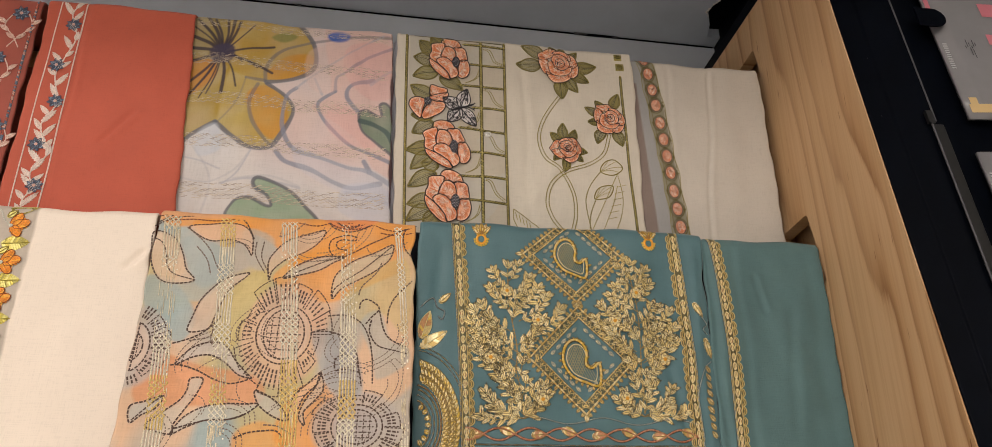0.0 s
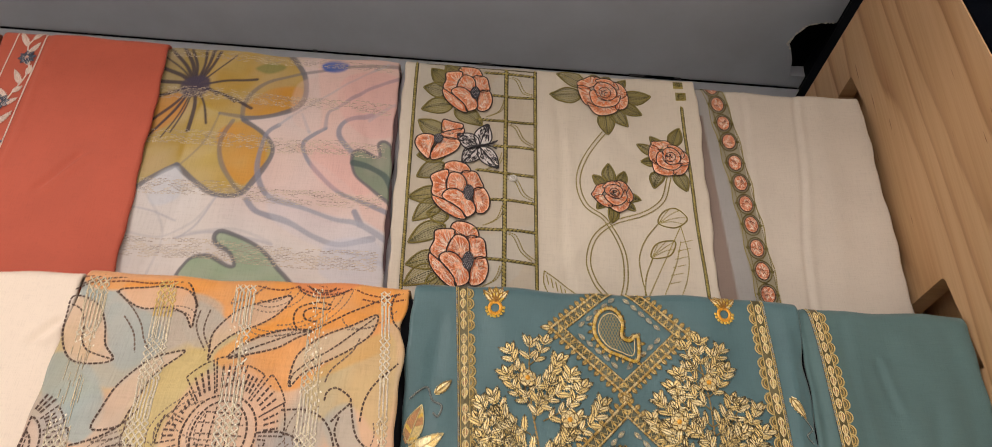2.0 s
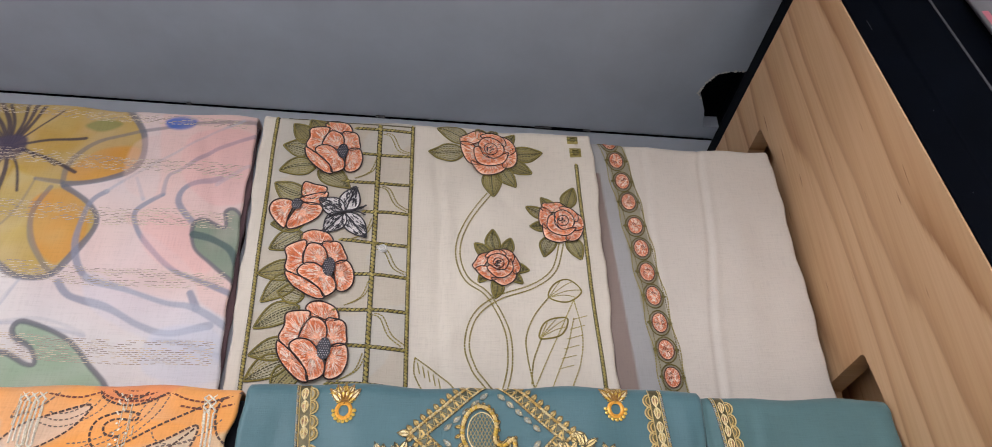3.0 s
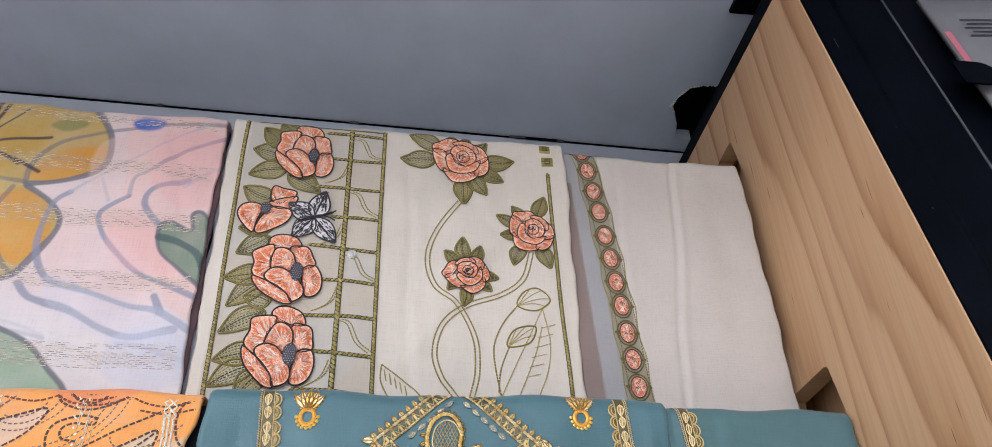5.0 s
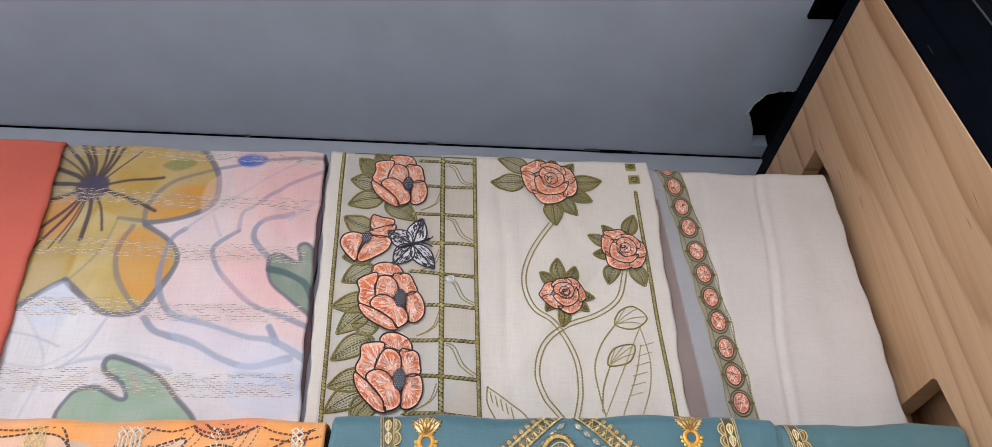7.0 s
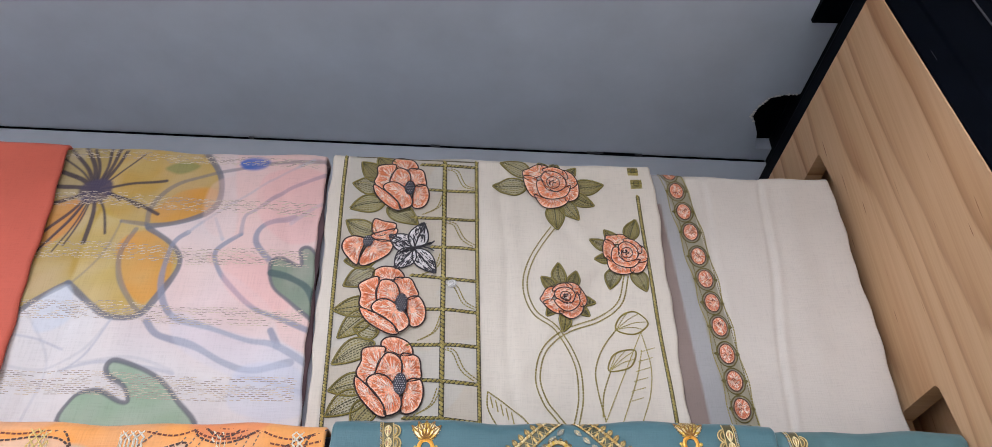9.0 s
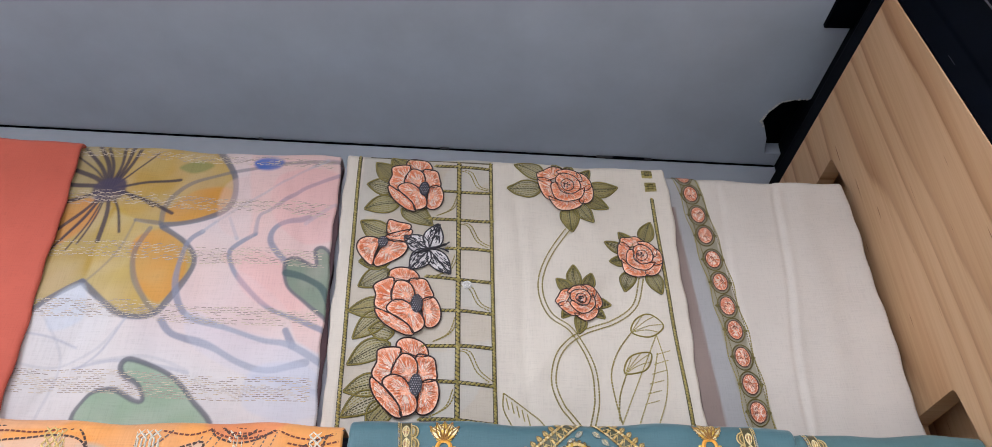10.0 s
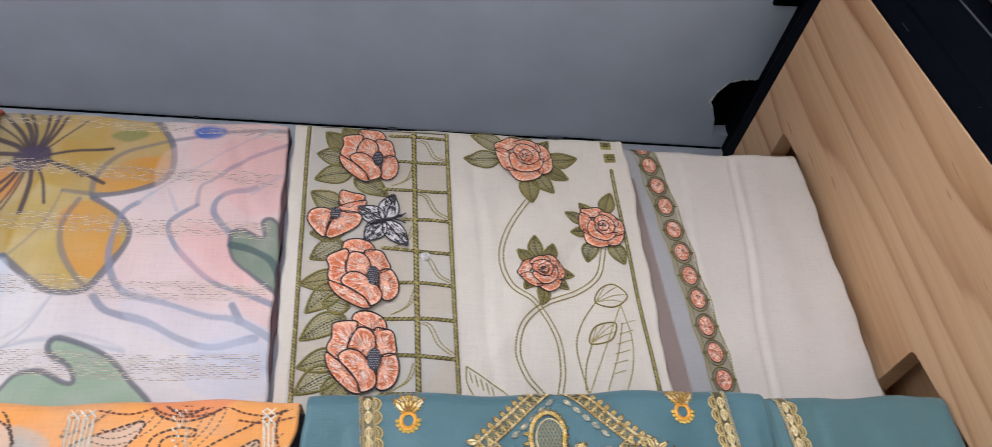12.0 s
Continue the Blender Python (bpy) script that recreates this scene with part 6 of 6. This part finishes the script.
def diamond(cloth, suit, left, top, right, foot, rnd):
    t = Thread(cloth)
    corners = [np.array(p) for p in (left, top, right, foot)]
    mid = sum(corners) / 4
    for f, w, color in ((1.0, 0.0026, CREAM_GOLD[0]), (0.80, 0.002, CREAM_GOLD[0])):
        c = [mid + (p - mid) * f for p in corners]
        for a, b in zip(c, c[1:] + c[:1]):
            t.rope([a, b], w, [color, GOLDS[0]], rnd, 0.0015, 0.0002)
    band = [mid + (p - mid) * 0.9 for p in corners]
    outer = [mid + (p - mid) * 1.02 for p in corners]
    inner = [mid + (p - mid) * 0.66 for p in corners]
    for i in range(4):
        a, b = band[i], band[(i + 1) % 4]
        d = b - a
        n = np.array([-d[1], d[0]]) / np.linalg.norm(d)
        if n @ (a + b - 2 * mid) < 0:
            n = -n
        t.strip([a, b], 0.0056, (0.1, 0.105, 0.06), 0.0, 0.0001)
        zig = [a + d * k / 22 + n * (0.0026 if k % 2 else -0.0026) for k in range(23)]
        t.strip(zig, 0.0011, CREAM_GOLD[1], 0.0003, 0.0004)
        for k in range(0, 22, 2):
            p = a + d * (k + 1.0) / 22
            t.strip([p - n * 0.0026, p + n * 0.0008], 0.0022, GOLDS[0], 0.0003, 0.0005, True)
        a, b = outer[i], outer[(i + 1) % 4]
        for k in range(13):
            p = a + (b - a) * (k + 0.5) / 13
            t.leaf(p, p + n * 0.0046, 0.0017, [CREAM_GOLD[1], GOLDS[0]], rnd, 0.0002, GOLDS[2], 0.95, 5, 0.0005)
        a, b = inner[i], inner[(i + 1) % 4]
        for k in range(1, 6):
            p, q = a + (b - a) * (k - 0.35) / 6, a + (b - a) * (k + 0.45) / 6
            t.leaf(p, q, 0.0016, [(0.5, 0.52, 0.46), CREAM_GOLD[0]], rnd, 0.0002, (0.4, 0.4, 0.32), 0.6, 6, 0.0006)
    for p in corners:
        out = (p - mid) / np.linalg.norm(p - mid)
        t.leaf(p, p + out * 0.008, 0.0022, CREAM_GOLD, rnd, 0.0004, GOLDS[2], 0.95, 5, 0.0005)
    t.make("diamond_frame", GOLD, suit, "toothed diamond frame in gold thread")


def chain_border(cloth, suit, line, side, rnd):
    """A straight cord, a row of small oval leaves, and scallops."""
    pts = curve(line, 30)
    t = Thread(cloth)
    t.rope([(p[0] - 0.0048 * side, p[1]) for p in pts], 0.0016, [(0.55, 0.56, 0.5), CREAM_GOLD[1]], rnd, 0.0016)
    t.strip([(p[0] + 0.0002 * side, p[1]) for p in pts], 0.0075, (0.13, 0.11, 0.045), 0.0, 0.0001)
    run, pitch = 0.0, 0.0088
    for edge in (-0.0034, 0.0036):
        t.strip([(p[0] + edge * side, p[1]) for p in pts], 0.0008, CREAM_GOLD[1], 0.0003, 0.0004)
    for a, b in zip(pts[:-1], pts[1:]):
        run += abs(b[1] - a[1])
        if run > pitch:
            run -= pitch
            t.leaf((a[0], a[1] + 0.004), (a[0], a[1] - 0.004), 0.0021, [GOLDS[0], CREAM_GOLD[1], (0.45, 0.25, 0.12)], rnd, 0.0003, CREAM_GOLD[0], 0.7, 6, 0.0008)
            x = a[0] + 0.0037 * side
            arc = [math.pi * k / 8 for k in range(9)]
            for wide, w, color, h in ((0.0026, 0.004, (0.16, 0.13, 0.05), 0.0001), (0.0046, 0.001, CREAM_GOLD[1], 0.0004), (0.0026, 0.0008, GOLDS[0], 0.0004)):
                high = pitch * 0.5 * (1.0 if wide > 0.004 else 0.7)
                t.strip([(x + wide * side * math.sin(q), a[1] + high * math.cos(q)) for q in arc], w, color, h, 0.0004)
    t.make("border", GOLD, suit, "scalloped gold border")


def teal_suit():
    cloth = Cloth((-0.098, -0.0955), (0.2055, 0.203), 1.7455, 1.30, -0.0465, 0.03, 0.010, 0.0012, 61, 0.0, 0.01, [(-0.06, 1.66, 0.0, 1.56, 0.0016, 0.008), (0.16, 1.62, 0.185, 1.56, 0.002, 0.008), (0.02, 1.73, 0.03, 1.68, -0.0008, 0.008), (0.155, 1.60, 0.17, 1.53, 0.0022, 0.005), (-0.075, 1.72, -0.08, 1.60, 0.0014, 0.006), (0.192, 1.72, 0.194, 1.52, -0.0016, 0.005)], nick=(1.695, 0.0045))
    suit = thing("embroidered_suit", (0.05, -0.02, 1.4), "teal suit cloth embroidered with gold diamonds, shrubs and borders", "fabric", "hanging cloths")
    cloth.body("shirt_front", cloth_material("teal_silk", TEAL, 0.42, 1300, 0.18, 0.1, 0.2), suit, 0.0025)
    # near-black sheet added behind the left edge: the gap's shade as colour
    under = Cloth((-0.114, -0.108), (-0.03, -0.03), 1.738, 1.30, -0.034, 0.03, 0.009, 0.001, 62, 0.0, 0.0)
    under.body("under_layer", cloth_material("gap_shade_cloth", (0.012, 0.014, 0.022), 0.8, 900, 0.2, 0.1), suit, 0.004, None, "near-black sheet added to darken the gap")
    # a second added sheet paints the shade of the right-hand gap
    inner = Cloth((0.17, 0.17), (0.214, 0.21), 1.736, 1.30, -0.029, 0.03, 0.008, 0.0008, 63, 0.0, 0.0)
    inner.body("under_layer", bpy.data.materials["gap_shade_cloth"], suit, 0.004, None, "near-black sheet added to darken the gap")
    rnd = random.Random(77)
    diamond(cloth, suit, *mm(10, 211, 63, 257, 115, 211, 65, 162), rnd)
    diamond(cloth, suit, *mm(15, 103, 66, 157, 122, 104, 70, 50), rnd)
    paisley(cloth, suit, *mm(59, 213)[0], 0.95, rnd)
    paisley(cloth, suit, *mm(66, 105)[0], 1.05, rnd)
    shrub(cloth, suit, mm(9, 48, 6, 73, 2, 91, 3, 115, -4, 153, -6, 183), mm(-20, 189, -6, 195, 5, 198, 15, 184, -22, 172, 25, 174, 33, 165, 47, 152, -32, 155, -40, 150, -42, 139, -39, 126, -26, 142, -26, 127, -18, 133, 29, 142, 23, 129, 1, 153, 10, 167, -9, 166, -35, 117, -37, 110, -23, 114, -17, 105, -23, 96, -14, 90, 14, 116, 8, 97, -4, 75, -1, 66, -14, 84, -22, 63, -28, 68, -19, 54, -31, 47, 11, 79, 20, 73, 31, 67, 26, 58, 11, 55, 29, 76), mm(-7, 170, 24, 141, -23, 103, 27, 63), rnd)
    shrub(cloth, suit, mm(128, 52, 128, 95, 128, 127, 127, 159, 123, 186), mm(112, 199, 122, 203, 115, 182, 106, 178, 101, 168, 91, 158, 84, 144, 96, 138, 138, 197, 141, 183, 132, 193, 143, 160, 149, 157, 161, 154, 163, 138, 157, 128, 148, 137, 138, 134, 141, 121, 163, 122, 149, 105, 142, 96, 132, 89, 119, 139, 109, 120, 117, 101, 120, 83, 110, 70, 103, 64, 115, 58, 131, 65, 138, 77, 157, 75, 153, 60, 168, 53, 103, 152), mm(127, 173, 103, 143, 152, 105, 111, 66), rnd)
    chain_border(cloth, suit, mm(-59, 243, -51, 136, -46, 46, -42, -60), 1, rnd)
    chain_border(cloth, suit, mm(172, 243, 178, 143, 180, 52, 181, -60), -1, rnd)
    # two hanging blossoms at the neckline
    for x, z in mm(-33, 236, 145, 239):
        t = Thread(cloth)
        for k, a in enumerate((40, 65, 90, 115, 140)):
            r = math.radians(a)
            t.leaf((x, z - 0.006), (x + 0.013 * math.cos(r), z - 0.004 + 0.013 * math.sin(r)), 0.0025, [AMBER[1], CREAM_GOLD[0]], rnd, 0.0003, (0.4, 0.2, 0.03), 0.95, 6, 0.0006)
        t.ring((x, z - 0.0105), 0.0045, 0.005, 0.0026, AMBER[0], 0.0005)
        for k in range(9):
            a = 3.1416 + 3.1416 * k / 8
            t.disc((x + 0.0068 * math.cos(a), z - 0.0105 + 0.0072 * math.sin(a)), 0.0013, 0.0013, AMBER[1], 0.0004, 7)
        t.make("blossom", GOLD, suit, "amber stitched blossom")
    # the foot: thin wave, copper chain with leaves, rows of cord
    t = Thread(cloth)
    wave = [(x / 1000, 1.544 + 0.003 * math.sin(x / 11.0)) for x in range(-46, 184, 3)]
    t.rope(wave, 0.0012, [(0.45, 0.52, 0.5), (0.55, 0.58, 0.52)], rnd, 0.0015)
    t.make("wavy_cord", FLOSS, suit)
    for shift in (0, math.pi):
        t = Thread(cloth)
        t.rope([(x / 1000, 1.531 + 0.0055 * math.sin(x / 9.4 + shift)) for x in range(-46, 182, 2)], 0.0022, [(0.55, 0.2, 0.1), (0.65, 0.32, 0.2)], rnd, 0.0016, 0.0002)
        t.make("copper_wave", FLOSS, suit, "copper stitched wave")
    for k in range(8):
        x = -0.036 + k * 0.0295
        t = Thread(cloth)
        t.leaf((x - 0.007, 1.533 + (0.003 if k % 2 else -0.003)), (x + 0.008, 1.531), 0.0042, [CREAM_GOLD[0], GOLDS[0], (0.6, 0.3, 0.15)], rnd, 0.0002, GOLDS[2], 0.9, 8)
        t.make("leaf", GOLD, suit)
    for z in (1.5215, 1.518, 1.514, 1.508):
        t = Thread(cloth)
        t.rope([(-0.047, z), (0.06, z - 0.0005), (0.183, z)], 0.0014, [GOLDS[2], (0.35, 0.38, 0.33)], rnd, 0.0016)
        t.make("cord", GOLD, suit)
    # wreath and paisleys by the edge
    t = Thread(cloth)
    hub = mm(-96, 38)[0]
    for r, w, color in ((0.074, 0.0013, (0.45, 0.53, 0.53)), (0.07, 0.0013, (0.4, 0.48, 0.48)), (0.037, 0.0018, (0.55, 0.3, 0.12)), (0.033, 0.0016, (0.45, 0.4, 0.25)), (0.028, 0.0014, (0.5, 0.55, 0.55)), (0.023, 0.0018, (0.5, 0.52, 0.48))):
        arc = [(hub[0] + r * 0.72 * math.cos(a / 20), hub[1] + r * math.sin(a / 20)) for a in range(-34, 32)]
        arc = [p for p in arc if p[0] > -0.093]
        t.rope(arc, w, [color, CREAM_GOLD[1]], rnd, 0.0016)
    for k in range(34):
        a = -1.6 + 3.1 * k / 33
        for r, q in ((0.041, 0.011), (0.047, 0.013), (0.054, 0.011)):
            p = (hub[0] + r * 0.72 * math.cos(a), hub[1] + r * math.sin(a))
            tip = (p[0] + q * 0.8 * math.cos(a + 0.9), p[1] + q * math.sin(a + 0.9))
            if min(p[0], tip[0]) > -0.0925:
                t.leaf(p, tip, 0.0031, [CREAM_GOLD[0], GOLDS[1], AMBER[1]], rnd, 0.0003, GOLDS[2], 0.95, 6, 0.0006)
    for k in range(9):
        a = -1.4 + 2.8 * k / 8
        p = (hub[0] + 0.012 * math.cos(a), hub[1] + 0.016 * math.sin(a))
        if p[0] > -0.0925:
            t.leaf(p, (p[0] + 0.006 * math.cos(a), p[1] + 0.006 * math.sin(a)), 0.0022, [AMBER[1], CREAM_GOLD[0]], rnd, 0.0003, GOLDS[2], 0.95, 5, 0.0006)
    t.make("wreath", GOLD, suit, "half wreath of gold leaves")
    t = Thread(cloth)
    t.leaf(mm(-91, 120)[0], mm(-83, 148)[0], 0.0062, [AMBER[1], (0.5, 0.25, 0.1), CREAM_GOLD[1]], rnd, 0.0003, CREAM_GOLD[0], 0.9, 10)
    t.leaf(mm(-91, 111)[0], mm(-66, 128)[0], 0.0058, [CREAM_GOLD[0], GOLDS[0]], rnd, 0.0003, CREAM_GOLD[0], 0.9, 10)
    t.rope(curve(mm(-92, 152, -86, 158, -80, 161, -76, 152, -69, 148, -71, 140, -75, 143), 8), 0.0015, [(0.5, 0.55, 0.54)], rnd, 0.0015)
    t.leaf(mm(-74, 157)[0], mm(-63, 167)[0], 0.003, CREAM_GOLD, rnd, 0.0003, GOLDS[2], 0.9, 6)
    t.make("scroll", GOLD, suit)
    t = Thread(cloth)
    t.leaf(mm(188, 165)[0], mm(197, 150)[0], 0.003, CREAM_GOLD, rnd, 0.0003, GOLDS[2], 0.9, 6)
    t.leaf(mm(197, 128)[0], mm(202, 108)[0], 0.003, CREAM_GOLD, rnd, 0.0003, GOLDS[2], 0.9, 6)
    t.rope(curve(mm(196, 150, 201, 143, 196, 138, 200, 133), 6), 0.0013, [(0.45, 0.52, 0.5)], rnd, 0.0015)
    for k in range(9):
        z = 1.56 + 0.008 * k - 0.03
        t.leaf((0.199, z), (0.192 + 0.0006 * abs(k - 4), z + 0.006), 0.0025, CREAM_GOLD, rnd, 0.0003, GOLDS[2], 0.9, 6)
    t.rope(curve(mm(186, 30, 185, 70, 192, 95, 202, 105), 8), 0.0013, [(0.45, 0.52, 0.5)], rnd, 0.0015)
    t.make("scroll", GOLD, suit)


teal_suit()


def teal_length():
    cloth = Cloth((0.2052, 0.2), (0.3435, 0.3445), 1.7425, 1.30, -0.0385, 0.03, 0.010, 0.0012, 71, 0.0, 0.06, [(0.21, 1.74, 0.212, 1.5, 0.0025, 0.003), (0.262, 1.70, 0.272, 1.66, 0.0016, 0.003), (0.28, 1.72, 0.30, 1.55, -0.0012, 0.014), (0.24, 1.73, 0.243, 1.5, 0.0008, 0.004), (0.325, 1.73, 0.33, 1.5, 0.0014, 0.008), (0.30, 1.66, 0.285, 1.54, 0.0014, 0.006)])
    suit = thing("bordered_fabric", (0.27, -0.02, 1.4), "plain teal cloth with a narrow gold scalloped border", "fabric", "hanging cloths")
    cloth.body("cloth", cloth_material("teal_cotton", (0.085, 0.166, 0.174), 0.58, 1100, 0.18, 0.08, 0.15), suit, 0.0025)
    chain_border(cloth, suit, mm(217, 240, 223, 183, 226, 89, 224, 22, 222, -60), 1, random.Random(78))


teal_length()


# ---------------------------------------------------------------- things in the next bay
# white paper set to dark grey: the bay's shade is in its colour
PAPER = paint_material("shade_toned_paper", (0.19, 0.185, 0.195), 0.3, 0.1, 14.0)
ROSE_INK = paint_material("pink_print", (0.55, 0.16, 0.2), 0.4)
YELLOW_INK = paint_material("ochre_print", (0.6, 0.42, 0.2), 0.4)
DARK_INK = paint_material("dark_print", (0.03, 0.03, 0.035), 0.5)


def packet(x, z, width, height, label, marks):
    """A stiff paper sleeve that leans on the black board, its sheet gently bowed."""
    ob = thing("paper_sleeve", (x, front_y(z), z - height / 2), label, "packet", "paper sleeves")

    def on(u, v, h=0.0):
        zz = z + (v - 0.5) * height
        return Vector((x + (u - 0.5) * width, front_y(zz) - 0.0065 - 0.009 * math.sin(math.pi * min(1, 0.12 + u)) - h, zz))

    bm = bmesh.new()
    n = 10
    front = [[bm.verts.new(on(i / n, j / n)) for j in range(n + 1)] for i in range(n + 1)]
    rear = [[bm.verts.new(on(i / n, j / n, -0.004)) for j in range(n + 1)] for i in range(n + 1)]
    for i in range(n):
        for j in range(n):
            bm.faces.new((front[i][j], front[i + 1][j], front[i + 1][j + 1], front[i][j + 1]))
            bm.faces.new((rear[i][j], rear[i][j + 1], rear[i + 1][j + 1], rear[i + 1][j]))
    for k in range(n):
        bm.faces.new((front[k][0], rear[k][0], rear[k + 1][0], front[k + 1][0]))
        bm.faces.new((front[k][n], front[k + 1][n], rear[k + 1][n], rear[k][n]))
        bm.faces.new((front[0][k], front[0][k + 1], rear[0][k + 1], rear[0][k]))
        bm.faces.new((front[n][k], rear[n][k], rear[n][k + 1], front[n][k + 1]))
    bmesh.ops.recalc_face_normals(bm, faces=bm.faces[:])
    sheet = local(part("sheet", bm, PAPER, None, "", True), ob)
    for u0, v0, u1, v1, mat in marks:
        bm = bmesh.new()
        k = 5
        a = [bm.verts.new(on(u0 + (u1 - u0) * i / k, v0, 0.0006)) for i in range(k + 1)]
        b = [bm.verts.new(on(u0 + (u1 - u0) * i / k, v1, 0.0006)) for i in range(k + 1)]
        for i in range(k):
            bm.faces.new((a[i], a[i + 1], b[i + 1], b[i]))
        local(part("mark", bm, mat), sheet)
    return ob


WHITE_TICK = paint_material("pale_print", (0.45, 0.45, 0.46), 0.5)
sprig = [(0.13 + 0.011 * k, 0.385 + 0.008 * (k % 3), 0.1345 + 0.011 * k, 0.40 + 0.018 * ((k * 2) % 3), DARK_INK) for k in range(6)]
sprig += [(0.152, 0.345, 0.156, 0.39, DARK_INK), (0.165, 0.33, 0.169, 0.38, DARK_INK)]
ticks = [(0.012, 0.27 + 0.0125 * k, 0.035, 0.276 + 0.0125 * k, WHITE_TICK) for k in range(12)]
lines = [(0.10 + 0.02 * (k % 2), 0.86 - 0.022 * k, 0.26 + 0.03 * (k % 3), 0.869 - 0.022 * k, DARK_INK) for k in range(5)]
lines += [(0.29 + 0.022 * k, 0.76, 0.302 + 0.022 * k, 0.83 - 0.01 * (k % 2), DARK_INK) for k in range(7)]
packet(0.5495, 1.952, 0.2, 0.242, "white printed paper sleeve with pink and ochre marks", sprig + ticks + lines + [(0.004, 0.56, 0.03, 0.8, ROSE_INK), (0.30, 0.58, 0.42, 0.66, ROSE_INK), (0.27, 0.41, 0.34, 0.47, ROSE_INK), (0.02, 0.03, 0.2, 0.075, YELLOW_INK), (0.03, 0.075, 0.07, 0.11, YELLOW_INK)])
packet(0.542, 1.66, 0.2, 0.26, "white printed paper sleeve with ochre marks", [(0.012, 0.9 - 0.0125 * k, 0.035, 0.906 - 0.0125 * k, WHITE_TICK) for k in range(12)] + [(0.1, 0.1, 0.5, 0.12, YELLOW_INK)])


def holding_tab(z):
    """A black tab with a round end that holds the sleeve down."""
    ring = [(0.428, z - 0.013)] + [(0.448 + 0.013 * math.cos(a), z + 0.013 * math.sin(a)) for a in [math.pi * (k / 10 - 0.5) for k in range(11)]] + [(0.428, z + 0.013)]
    bm = bmesh.new()
    a = [bm.verts.new((x, front_y(zz) - 0.017, zz)) for x, zz in ring]
    b = [bm.verts.new((x, front_y(zz) - 0.0188, zz)) for x, zz in ring]
    bm.faces.new(a)
    bm.faces.new(b[::-1])
    for i in range(len(a)):
        j = (i + 1) % len(a)
        bm.faces.new((a[i], b[i], b[j], a[j]))
    bmesh.ops.recalc_face_normals(bm, faces=bm.faces[:])
    return local(part("holding_tab", bm, BLACK, None, "round-ended black tab"), cabinet)


holding_tab(1.962)
